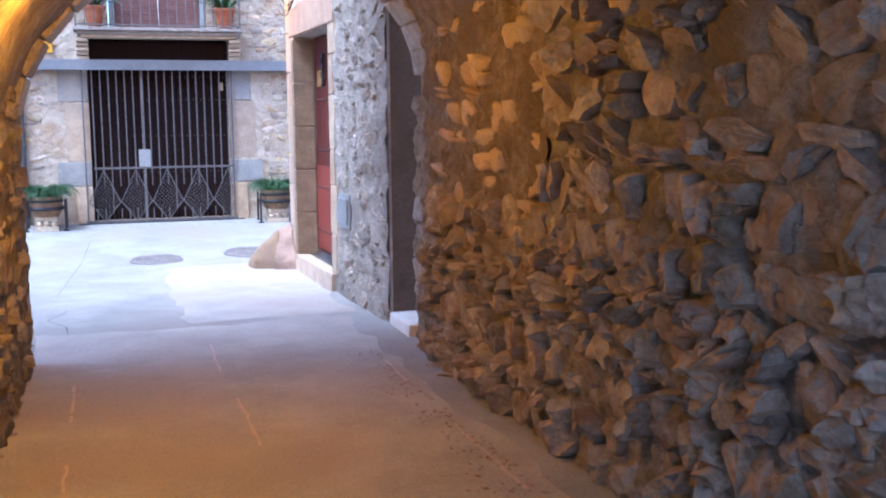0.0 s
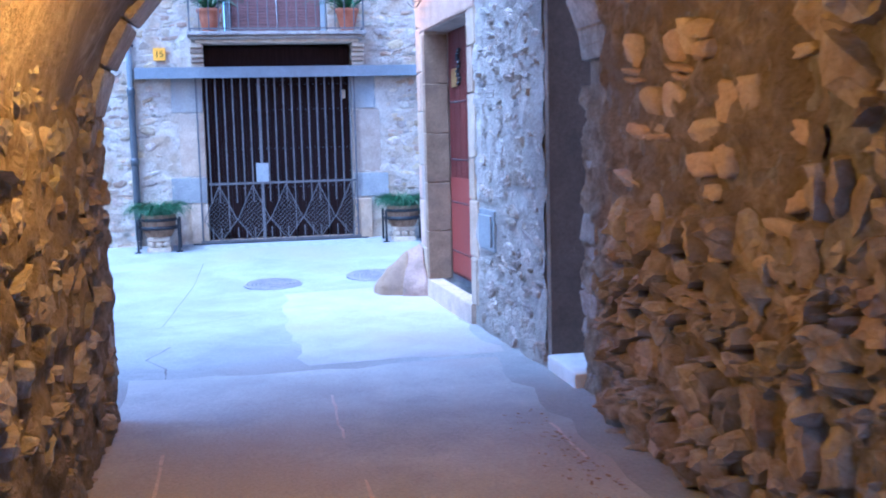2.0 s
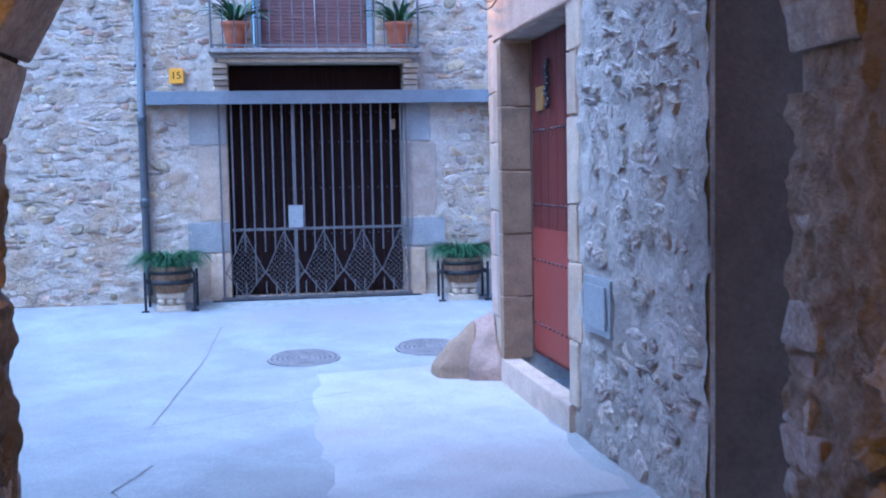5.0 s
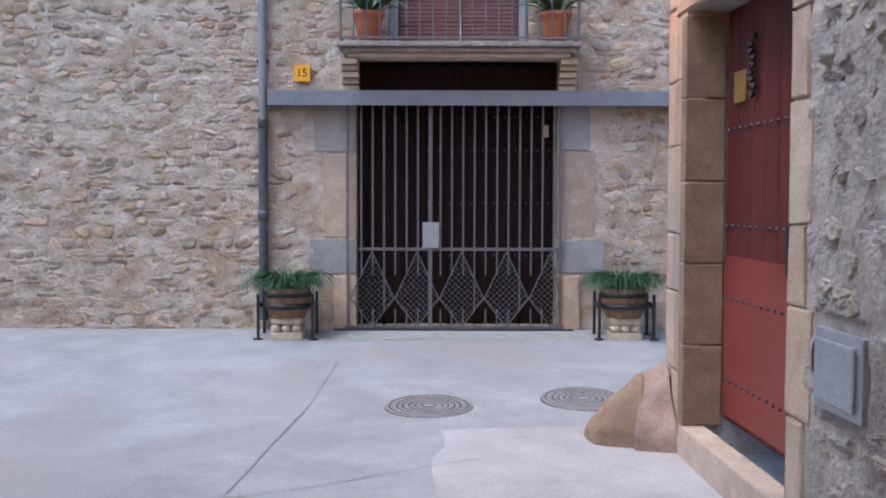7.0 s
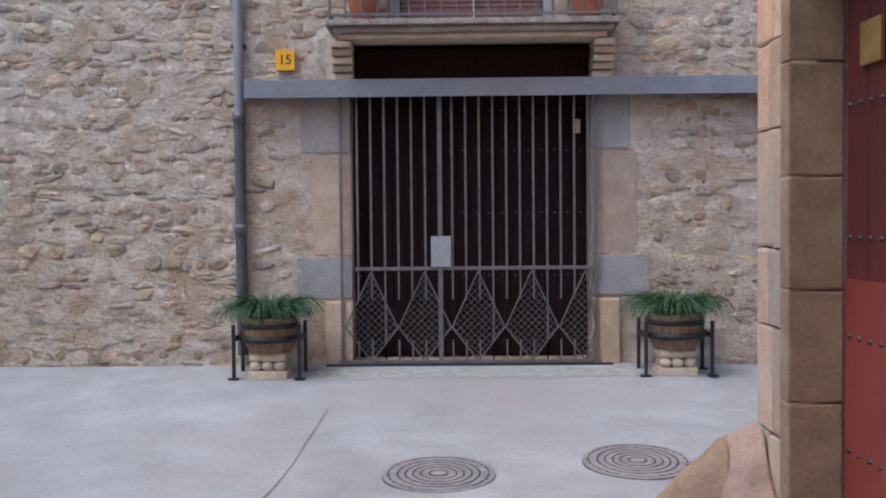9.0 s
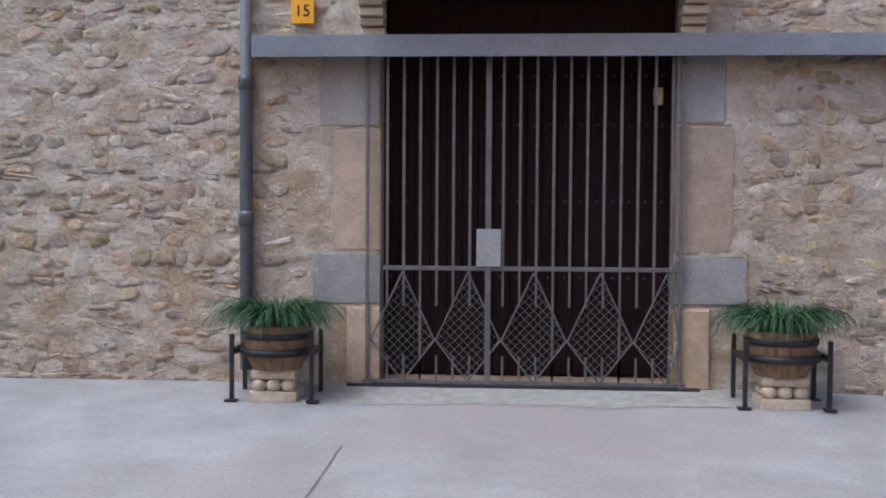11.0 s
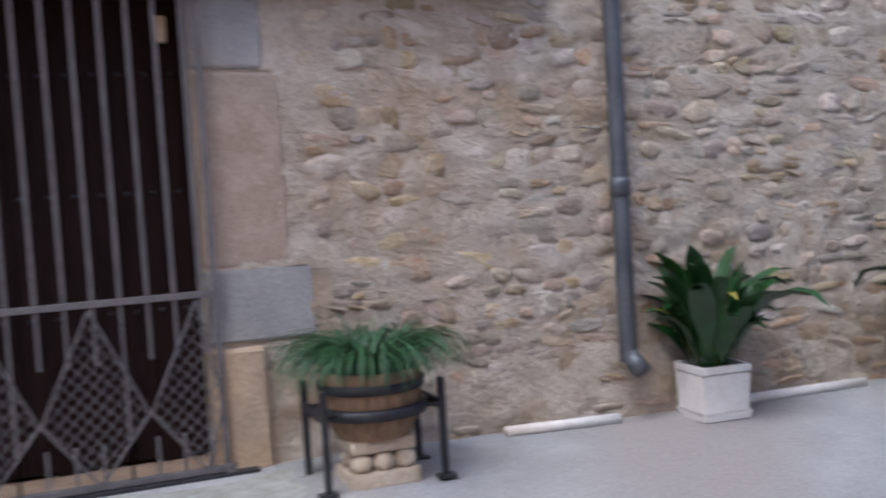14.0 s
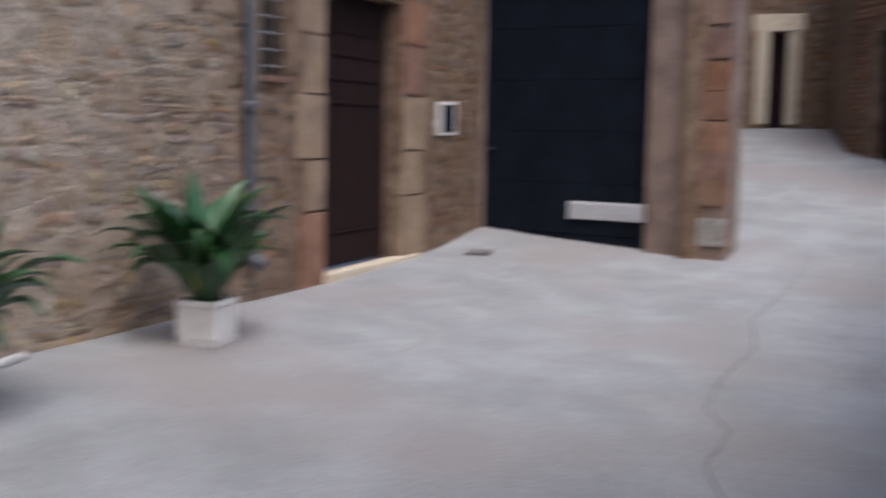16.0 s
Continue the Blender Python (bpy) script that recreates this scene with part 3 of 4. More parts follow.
# ring stones on the arch's outer edge
pr = profile(-1.32, 1.6, 1.3, 1.2, 16)
for i in range(16):
    (xa, za), (xb, zb) = pr[i], pr[i + 1]
    ang = math.atan2(zb - za, xb - xa)
    ob = part("voussoir", box(-0.5 * math.hypot(xb - xa, zb - za) + 0.008, 0.5 * math.hypot(xb - xa, zb - za) - 0.008, -0.45, 0.03, -0.03, 0.26, 0.02), GREYS, arch)
    ob.matrix_basis = Matrix.Translation(((xa + xb) / 2, -8.46, (za + zb) / 2)) @ Matrix.Rotation(-ang, 4, "Y")
for sx in (-1.32, 1.6):
    z = -0.3
    while z < 1.3:
        h = random.uniform(0.09, 0.24)
        e, d = random.uniform(0.0, 0.05), random.uniform(0.1, 0.3)
        bm = box(sx - 0.16 if sx < 0 else sx - e, sx + e if sx < 0 else sx + 0.16, -8.45 - d, -8.42, z, z + h - 0.004, 0.022)
        for v in bm.verts:
            v.co += 0.03 * noise.noise_vector(v.co * 9)
        part("arch_stone", bm, GREYS, arch)
        z += h

bm = bmesh.new()
prof = [(-1.3, 1.2)] + profile(-1.3, 1.5, 1.3, 1.2, 24) + [(1.5, 1.2)]
nose = []
for k in range(38):
    y = -9.2 - 0.2 * k
    nose.append([bm.verts.new((x + 0.05 * noise.noise((x * 2, y * 1.5, z * 2)), y, z + 0.05 * noise.noise((x * 2 + 9, y * 1.5, z * 2)))) for x, z in prof])
for a, b in zip(nose, nose[1:]):
    for i in range(len(prof) - 1):
        bm.faces.new((a[i], b[i], b[i + 1], a[i + 1]))
tagged(part("ceiling", bm, VAULT, smooth=True), "rough plastered barrel vault of the passage", "ceiling", kind="structure")
tagged(part("roof_block", box(-1.8, 2.0, -16.6, -9.3, 2.95, 3.4), VAULT), "floor of the house above the passage", "ceiling", kind="structure")
wall_w, at_w = slab_wall("wall_passage_west", (-1.3, -16.6, 0), (0, 1, 0), (1, 0, 0), (0, 7.4, -0.6, 2.96), [], 0.5, VAULT, "passage wall of plastered rubble in lamplight")
rubble(wall_w, at_w, (0.1, 8.0, -0.3, 1.9), [], (3.1, 8.0, -0.3, 1.9), ((0.08, 0.26), (0.06, 0.2)), 0.05, (BOULD, BOULD_R), 15, gap=0.03, spin=0.6, skip=0.35)
relief(wall_w, at_w, (0.0, 8.02, -0.3, 2.2), [], VAULT, 0.035, 0.015, 15, freq=(5.5, 5.0))
wall_e, at_e = slab_wall("wall_passage_east", (1.45, -9.2, 0), (0, -1, 0), (-1, 0, 0), (0, 7.4, -0.6, 2.96), [], 0.5, DIRT, "passage wall of bulging boulders and earth mortar")
rubble(wall_e, at_e, (0.1, 7.3, -0.35, 0.9), [], (0.1, 5.5, -0.35, 0.9), ((0.09, 0.24), (0.1, 0.26)), 0.1, (BOULD, BOULD_R), 16, gap=-0.01, limit=280, spin=0.9, skip=0.06)
rubble(wall_e, at_e, (2.0, 7.3, 0.85, 2.5), [], (2.0, 6.6, 0.85, 2.3), ((0.07, 0.36), (0.06, 0.26)), 0.085, (BOULD, BOULD_R), 17, gap=-0.005, limit=280, spin=0.8, skip=0.2)
rubble(wall_e, at_e, (0.3, 2.1, 0.85, 2.5), [], (0.3, 2.1, 0.85, 2.5), ((0.1, 0.3), (0.08, 0.2)), 0.06, (SAND, SAND_R), 18, gap=0.0, spin=0.25, skip=0.65)
relief(wall_e, at_e, (0.0, 2.2, -0.3, 2.6), [], VAULT, 0.034, 0.02, 31, 0.03, (4.5, 6.0))
relief(wall_e, at_e, (2.2, 7.4, -0.3, 2.6), [], DIRT, 0.04, 0.022, 32, 0.035, (4.5, 5.5))
relief(arch, flat_at((1.6, -8.44, 0), (0, -1, 0), (-1, 0, 0)), (0.0, 0.8, -0.3, 1.7), [], VAULT, 0.028, 0.03, 33, 0.025, (6.0, 6.5))
relief(arch, flat_at((-1.32, -9.25, 0), (0, 1, 0), (1, 0, 0)), (0.0, 0.82, -0.3, 1.7), [], VAULT, 0.028, 0.03, 34, 0.025, (6.0, 6.5))

# closing walls round the square and the far street
wall_l, at_l = slab_wall("wall_west", (-9.5, -9, 0), (0, 1, 0), (1, 0, 0), (0, 9, -0.6, 3.2), [], 0.4, MORTAR, "stone house closing the square")
rubble(wall_l, at_l, (0, 9, -0.2, 3), [], (0, 0, 0, 0), seed=21, **WALLN)
wall_f, at_f = slab_wall("wall_far", (23, -2.8, 0), (0, -1, 0), (-1, 0, 0), (0, 5.0, 0.5, 6.0), [(2.98, 3.34, 1, 3.35)], 0.4, MORTAR, "far house front where the street turns")
rubble(wall_f, at_f, (0, 5.0, 1.2, 5.8), [(2.6, 3.7, 1, 3.7)], (2, 4.5, 1.3, 3.2), seed=22, **WALLN)
for u0, u1, z0, z1 in ((2.72, 2.98, 1.5, 3.35), (3.34, 3.55, 1.5, 3.35), (2.65, 3.62, 3.36, 3.7)):
    ashlar(wall_f, at_f, u0, u1, z0, z1, 0.02, CREAM)
part("door_leaf", box(23.25, 23.3, -6.2, -5.7, 1.4, 3.4), DARKW, wall_f)
wall_g, at_g = slab_wall("wall_far_south", (20.0, -6.85, 0), (-0.963, -0.27, 0), (-0.27, 0.963, 0), (0, 6.2, 0, 4.8), [(0.8, 1.9, 0.4, 3.0)], 0.4, MORTAR, "russet rubble house at the bend of the street")
rubble(wall_g, at_g, (0, 6.2, 0.5, 4.6), [(0.6, 2.1, 0.4, 3.2)], (0, 0, 0, 0), ((0.1, 0.34), (0.06, 0.14)), 0.026, (REDS, REDS_R), 23)
gdoor = part("door_leaf", box(0.82, 1.88, 0.4, 3.0, -0.2, -0.15), DARKW, wall_g)
gdoor.matrix_basis = at_g(0, 0)
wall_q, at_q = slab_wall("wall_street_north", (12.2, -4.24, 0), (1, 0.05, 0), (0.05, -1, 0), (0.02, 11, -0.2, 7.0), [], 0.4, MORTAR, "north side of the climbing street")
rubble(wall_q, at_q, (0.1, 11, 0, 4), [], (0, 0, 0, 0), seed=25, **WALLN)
slab_wall("wall_street_end", (23.2, -7.0, 0), (-1, 0.05, 0), (0, 1, 0), (0, 3.2, 0.5, 6.0), [], 0.4, MORTAR, "house closing the street")


def roof(name, x0, x1, y0, y1, z, label):
    tagged(part(name, box(x0, x1, y0, y1, z, z + 0.18, 0.04), ROOFT), label, "roof", kind="structure")


roof("roof_north", -10, 8.2, -0.4, 5, 7.0, "tiled eaves of the gate house")
roof("roof_house", 1.1, 2.2, -8, -3.5, 6.2, "tiled eaves of the corner house")

# ---- gate ----
wooden = thing("gate_door", 0, 0.3, 0, "dark brown studded wooden double door behind the gate", "door")
for i in range(18):
    x = -1.03 + 2.06 * i / 18
    part("plank", box(x + 0.003, x + 2.06 / 18 - 0.003, -0.02, 0.03, 0.03 + (0.02 if i % 4 else 0.0), 2.74, 0.004), DARKW, wooden)
for z in (0.75, 1.3, 1.85, 2.2):
    for i in range(18):
        part("stud", lathe([(0.012, 0), (0.009, 0.008), (0.002, 0.012)], 6), IRON, wooden).matrix_basis = pose(-0.98 + 2.06 * i / 18, -0.022, z, 90)
tagged(part("threshold", box(-1.03, 1.03, 0.0, 0.5, -0.25, 0.03, 0.01), SAND), "worn stone threshold", "threshold", kind="structure")
# added near-black sheet keeps the slits between the planks dark
part("dark_backing", box(-1.03, 1.03, 0.04, 0.06, 0.0, 2.8), DARKIN, wooden)
gate = thing("sliding_gate", 0, -0.01, 0.015, "grey iron sliding gate with diamond mesh panels", "gate")
for x in (-1.11, 1.06):
    part("post", box(x - 0.012, x + 0.012, -0.012, 0.012, 0.0, 2.31, 0.003), BARM, gate)
part("bottom_rail", box(-1.14, 1.1, -0.015, 0.015, 0.0, 0.03, 0.004), BARM, gate)
part("middle_rail", box(-1.0, 1.06, -0.012, 0.012, 0.80, 0.83, 0.003), BARM, gate)
part("centre_bar", box(-0.285, -0.245, -0.016, 0.016, 0.0, 2.33, 0.004), BARM, gate)
part("lock_plate", box(-0.345, -0.175, -0.03, -0.018, 0.83, 1.09, 0.003), GALV, gate)
for i in range(18):
    x = -0.97 + 0.1155 * i
    if abs(x + 0.265) > 0.05:
        part("bar", box(x - 0.009, x + 0.009, -0.009, 0.009, 0.83, 2.32), BARM, gate)
        part("bar", box(x - 0.007, x + 0.007, -0.008, 0.008, 0.03 if i % 4 == 2 else 0.55, 0.8), BARM, gate)
        part("bar", box(x - 0.007, x + 0.007, -0.008, 0.008, 0.03, 0.2), BARM, gate)
for k in range(5):
    cx = -0.86 + 0.4575 * k
    pts = [(cx, 0.79), (cx + 0.225, 0.31), (cx, 0.02), (cx - 0.225, 0.31)]
    for (xa, za), (xb, zb) in zip(pts, pts[1:] + pts[:1]):
        xa, xb = max(-1.11, min(1.06, xa)), max(-1.11, min(1.06, xb))
        part("diamond_bar", rod((xa, -0.012, za), (xb, -0.012, zb), 0.006, 6), BARM, gate)
    bm = bmesh.new()
    inside = lambda x, z: abs(x - cx) < 0.225 * ((0.79 - z) / 0.48 if z > 0.31 else (z - 0.02) / 0.29) and -1.11 < x < 1.06
    for sgn in (-1, 1):
        for q in range(-16, 17):
            run = []
            for j in range(120):
                z = 0.02 + 0.77 * j / 120
                x = cx + q * 0.062 + sgn * (z - 0.4)
                if inside(x, z):
                    run.append((x, z))
            if len(run) > 3:
                rod((run[0][0], 0.0, run[0][1]), (run[-1][0], 0.0, run[-1][1]), 0.002, 4, bm)
    part("wire_mesh", bm, BARM, gate)
for x in (-1.1, 1.07):
    part("wheel", rod((x, -0.035, 0.012), (x, 0.01, 0.012), 0.025, 12), BARM, gate)
part("floor_track", box(-1.25, 1.2, -0.04, 0.035, -0.04, -0.002, 0.004), IRON, gate)
beam = thing("steel_beam", 0, 0, 0, "long grey painted steel rail above the gate", "beam")
part("face", box(-1.9, 2.75, -0.14, -0.128, 2.28, 2.43, 0.003), STEEL, beam)
part("top_flange", box(-1.9, 2.75, -0.128, 0.049, 2.418, 2.43), STEEL, beam)
part("end_cap", box(-1.898, -1.89, -0.128, 0.049, 2.282, 2.417), STEEL, beam)
part("hanger", box(-1.0, 1.0, -0.03, 0.03, 2.31, 2.36), IRON, beam)
sensor = thing("bell_box", 0.93, 0.25, 2.05, "small cream box on the door", "box")
part("case", box(-0.03, 0.03, -0.03, 0.03, -0.06, 0.06, 0.008), CREAM, sensor)

# ---- balcony ----
balc = thing("balcony", 0.02, 0, 2.74, "stone balcony slab on stepped brick brackets", "balcony")
part("slab", box(-1.2, 1.2, -0.42, 0.05, 0.09, 0.14, 0.012), GREYS, balc)
part("moulding", box(-1.15, 1.15, -0.37, 0.05, 0.04, 0.089, 0.02), GREYM, balc, "weathered, mossy moulding")
part("soffit", box(-1.1, 1.1, -0.3, 0.05, 0.0, 0.039, 0.01), CREAM, balc)
for sx in (-1, 1):
    for k in range(6):
        part("brick", box(sx * 1.09 - 0.085, sx * 1.09 + 0.085, -0.26 + 0.042 * k, 0.05, -0.062 * k - 0.06, -0.062 * k - 0.006, 0.012), SAND if k % 2 else CREAM, balc)
# near-black timber, which also carries the shadow under the balcony slab
part("lintel", box(-1.0, 1.0, 0.12, 0.4, -0.3, -0.02, 0.01), DARKW, balc, "dark timber lintel under the slab, its shadow in the colour")
rail = thing("balcony_railing", 0.02, 0, 2.885, "dark grey wrought iron balcony railing", "railing")
for z in (0.03, 0.92):
    part("rail", box(-1.17, 1.17, -0.4, -0.38, z - 0.01, z + 0.01), BARM, rail)
for sx in (-1.16, 1.16):
    part("side_rail", box(sx - 0.01, sx + 0.01, -0.38, 0.05, 0.91, 0.93), BARM, rail)
    part("side_rail", box(sx - 0.01, sx + 0.01, -0.38, 0.05, 0.02, 0.04), BARM, rail)
for i in range(19):
    x = -1.16 + 2.32 * i / 18
    part("baluster", rod((x, -0.39, 0.0), (x, -0.39, 0.93), 0.008 if i % 18 else 0.013, 6), BARM, rail)
win = thing("window_1", 0.02, 0.2, 2.9, "balcony window with a lowered brown slatted blind", "window")
win["kind"] = "structure"
for x0, x1 in ((-0.7, -0.62), (0.62, 0.7)):
    part("window_frame", box(x0, x1, -0.06, 0.06, 0, 2.3, 0.006), FRAME, win)
part("window_frame", box(-0.7, 0.7, -0.05, 0.05, 2.2, 2.3), FRAME, win)
for k in range(52):
    part("slat", box(-0.615, 0.615, -0.02, 0.0, 0.01 + 0.042 * k, 0.048 + 0.042 * k, 0.006), BLIND, win)
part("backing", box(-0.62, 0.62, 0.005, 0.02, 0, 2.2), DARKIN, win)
part("blind_cord", rod((0.02, -0.04, 0.03), (-0.02, -0.04, 2.2), 0.007, 6), CORD, win)


def blades(n, rad, length, width, droop, seed, broad=False, lean=0.5):
    """Many separate leaves that rise and arch over."""
    rng = random.Random(seed)
    bm = bmesh.new()
    for _ in range(n):
        a = rng.uniform(0, 2 * math.pi)
        r0 = rad * math.sqrt(rng.random())
        le = length * rng.uniform(0.5, 1.12)
        out = rng.uniform(0.05, 1.0) * lean
        w = width * rng.uniform(0.7, 1.15)
        tw = rng.uniform(-1.3, 1.3)
        bend = droop * (rng.uniform(0.1, 2.6) if broad else 1.0)
        steps = 8
        prev = None
        ca, sa = math.cos(a), math.sin(a)
        px, pz, ang = r0, 0.0, out
        for i in range(steps + 1):
            t = i / steps
            if broad:
                ww = w * 0.06 if t < 0.25 else w * math.sin(math.pi * min(0.99, (t - 0.2) / 0.8)) ** 0.7
            else:
                ww = w * (1 - t) ** 0.6 * (0.5 + min(1, t * 3) / 2)
            ww = max(ww, 0.0015)
            b = a + math.pi / 2 + tw * t
            x, y = px * ca, px * sa
            fold = 0.25 * ww
            row = [bm.verts.new((x - math.cos(b) * ww / 2, y - math.sin(b) * ww / 2, pz + fold)), bm.verts.new((x, y, pz)), bm.verts.new((x + math.cos(b) * ww / 2, y + math.sin(b) * ww / 2, pz + fold))]
            if prev:
                for q in range(2):
                    bm.faces.new((prev[q], prev[q + 1], row[q + 1], row[q]))
            prev = row
            px += math.sin(ang) * le / steps
            pz += math.cos(ang) * le / steps
            ang += bend / steps * rng.uniform(0.6, 1.4) * (2 * t if broad else 1)
    return bm


def balcony_pot(x, seed):
    p = thing("flower_pot", x, -0.2, 2.88, "terracotta pot with a strap-leaved plant on the balcony", "plant pot", "pots on the balcony")
    part("pot", lathe([(0.085, 0), (0.09, 0.01), (0.135, 0.2), (0.15, 0.26), (0.165, 0.27), (0.165, 0.31), (0.14, 0.31), (0.13, 0.27)], 24), TERRA, p, smooth=True)
    part("soil", lathe([(0.131, 0.26), (0.131, 0.275)], 16), SOIL, p)
    part("leaves", blades(46, 0.08, 0.62, 0.05, 1.7, seed, lean=0.75), GRASS, p, smooth=True).location.z = 0.27


balcony_pot(-0.88, 1)
balcony_pot(0.98, 2)
sign = thing("house_number_plate", -1.57, 0.0, 2.615, "yellow enamel house number plate", "sign")
part("plate", box(-0.08, 0.08, -0.012, 0.03, -0.085, 0.085, 0.004), YELL, sign)


def lettering(text, size, parent, material, m):
    cu = bpy.data.curves.new("lettering", "FONT")
    cu.body, cu.size, cu.extrude, cu.align_x, cu.align_y = text, size, 0.001, "CENTER", "CENTER"
    tmp = bpy.data.objects.new("lettering", cu)
    scene.collection.objects.link(tmp)
    me = bpy.data.meshes.new_from_object(tmp.evaluated_get(bpy.context.evaluated_depsgraph_get()))
    bpy.data.objects.remove(tmp)
    me.materials.clear()
    me.materials.append(material)
    ob = new("number", me)
    ob.parent = parent
    ob.matrix_basis = m
    return ob


lettering("15", 0.115, sign, BLACK, pose(0, -0.014, 0, 90))

# ---- downpipes ----
def downpipe(x, y, z0, joints, label, shoe=True):
    p = thing("downpipe", x, y, 0, label, "pipe", "downpipes")
    zj = max(joints)
    part("pipe", lathe([(0.046, z0), (0.046, zj)], 20, close=False), PIPE, p, smooth=True)
    part("upper_pipe", lathe([(0.041, zj), (0.041, 6.9)], 20, close=False), PIPEL if not shoe else PIPE, p, smooth=True)
    for z in joints:
        part("collar", lathe([(0.046, z - 0.05), (0.055, z - 0.045), (0.055, z + 0.03), (0.047, z + 0.05)], 20), PIPE, p, smooth=True)
    part("bracket", box(-0.06, 0.06, 0.0, 0.08, zj + 0.6, zj + 0.63), IRON, p)
    if shoe:
        part("shoe", rod((0, 0, z0 + 0.04), (0.03, -0.09, z0 - 0.05), 0.05, 20), PIPE, p, smooth=True)


downpipe(-1.97, -0.01, 0.1, (1.17, 2.12), "dark grey downpipe, paler above its upper collar", False)
downpipe(3.18, -0.03, 0.27, (1.19, 2.3), "dark zinc downpipe with an open shoe")
pw = at_b(2.28, 0) @ Vector((0, 0, 0.06))
downpipe(pw.x, pw.y, 0.25, (1.42,), "dark zinc downpipe beside the plank door")


# ---- barrel planters ----
def barrel(x, y, seed):
    z = ground_z(x, y)
    b = thing("barrel_planter", x, y, z, "half oak barrel in an iron stand, full of grassy leaves", "planter", "barrel planters by the gate")
    prof = [(0.165, 0.2), (0.2, 0.26), (0.222, 0.36), (0.228, 0.44), (0.222, 0.49), (0.2, 0.49), (0.2, 0.44)]
    for i in range(16):
        bm = bmesh.new()
        a0, a1 = 2 * math.pi * (i + 0.02) / 16, 2 * math.pi * (i + 0.98) / 16
        rows = [[bm.verts.new((r * math.cos(a), r * math.sin(a), zz)) for a in (a0, (a0 + a1) / 2, a1)] for r, zz in prof]
        for p, q in zip(rows, rows[1:]):
            for k in range(2):
                bm.faces.new((p[k], p[k + 1], q[k + 1], q[k]))
        part("stave", bm, BARRW, b, smooth=True)
    part("base", lathe([(0.17, 0.195), (0.17, 0.215)], 16), BARRW, b)
    for zz, r in ((0.31, 0.216), (0.425, 0.231)):
        part("hoop", lathe([(r, zz - 0.02), (r + 0.006, zz - 0.02), (r + 0.01, zz + 0.02), (r, zz + 0.02)], 32), IRON, b, smooth=True)
    part("soil", lathe([(0.2, 0.45), (0.2, 0.465)], 16), SOIL, b)
    part("foliage", blades(680, 0.18, 0.46, 0.013, 2.9, seed, lean=0.22), GRASS, b, smooth=True).location.z = 0.45
    st = thing("planter_stand", x, y, z, "dark wrought iron four-legged planter stand", "stand", "planter stands")
    for sx in (-1, 1):
        for sy in (-1, 1):
            part("leg", box(sx * 0.265 - 0.014, sx * 0.265 + 0.014, sy * 0.17 - 0.014, sy * 0.17 + 0.014, 0.0, 0.44, 0.003), IRON, st)
            part("foot", box(sx * 0.27 - 0.04, sx * 0.27 + 0.04, sy * 0.17 - 0.03, sy * 0.17 + 0.03, -0.006, 0.01, 0.003), IRON, st)
        part("side_bar", box(sx * 0.265 - 0.01, sx * 0.265 + 0.01, -0.17, 0.17, 0.30, 0.34), IRON, st)
    part("ring", lathe([(0.238, 0.295), (0.247, 0.295), (0.247, 0.34), (0.238, 0.34)], 36), IRON, st, smooth=True)
    for sx in (-1, 1):
        for sy in (-1, 1):
            part("tie", rod((sx * 0.265, sy * 0.17, 0.32), (sx * 0.2, sy * 0.13, 0.32), 0.01, 6), IRON, st)
    pd = thing("carved_pedestal", x, y - 0.02, z, "small cream carved stone block under the barrel", "pedestal", "pedestals")
    part("plinth", box(-0.16, 0.16, -0.13, 0.13, -0.02, 0.06, 0.015), CREAM, pd)
    for i in range(3):
        for sy in (-0.09, 0.05):
            bm = bmesh.new()
            bmesh.ops.create_icosphere(bm, subdivisions=2, radius=0.052, matrix=Matrix.Translation((-0.1 + 0.1 * i, sy, 0.095)) @ Matrix.Diagonal((1, 1, 0.85, 1)))
            part("carved_boss", bm, CREAM, pd, smooth=True)
    part("cap", box(-0.15, 0.15, -0.12, 0.12, 0.135, 0.197, 0.02), CREAM, pd)


barrel(-1.67, -0.36, 11)
barrel(1.655, -0.36, 12)


# ---- white planters ----
def planter(x, y, rz, seed, tall, label):
    z = ground_z(x, y)
    p = thing("planter", x, y, z, label, "planter", "white planters along the wall", rz)
    w = 0.146
    bm = bmesh.new()
    prof = [(w * 0.97, 0.0), (w, 0.03), (w * 0.95, 0.045), (w * 0.985, 0.24), (w * 1.02, 0.25), (w * 1.02, 0.285), (w * 0.86, 0.285), (w * 0.86, 0.24)]
    rings = [[bm.verts.new((sx * r, sy * r, zz)) for sx, sy in ((-1, -1), (1, -1), (1, 1), (-1, 1))] for r, zz in prof]
    for a, b in zip(rings, rings[1:]):
        for i in range(4):
            bm.faces.new((a[i], a[(i + 1) % 4], b[(i + 1) % 4], b[i]))
    bm.faces.new(rings[0][::-1])
    bm.faces.new(rings[-1])
    bmesh.ops.bevel(bm, geom=[e for e in bm.edges if abs((e.verts[0].co - e.verts[1].co).z) > 0.02], offset=0.012, segments=2, affect="EDGES")
    part("pot", bm, WHITE, p)
    part("soil", box(-w * 0.86, w * 0.86, -w * 0.86, w * 0.86, 0.2, 0.255), SOIL, p)
    part("leaves", blades(int(78 * tall), 0.1, 0.74 * tall, 0.125, 1.2, seed, True, 0.6), LEAF, p, smooth=True).location.z = 0.25
    part("yellow_leaves", blades(4, 0.1, 0.58 * tall, 0.09, 1.3, seed + 50, True, 0.8), LEAFY, p, smooth=True).location.z = 0.25


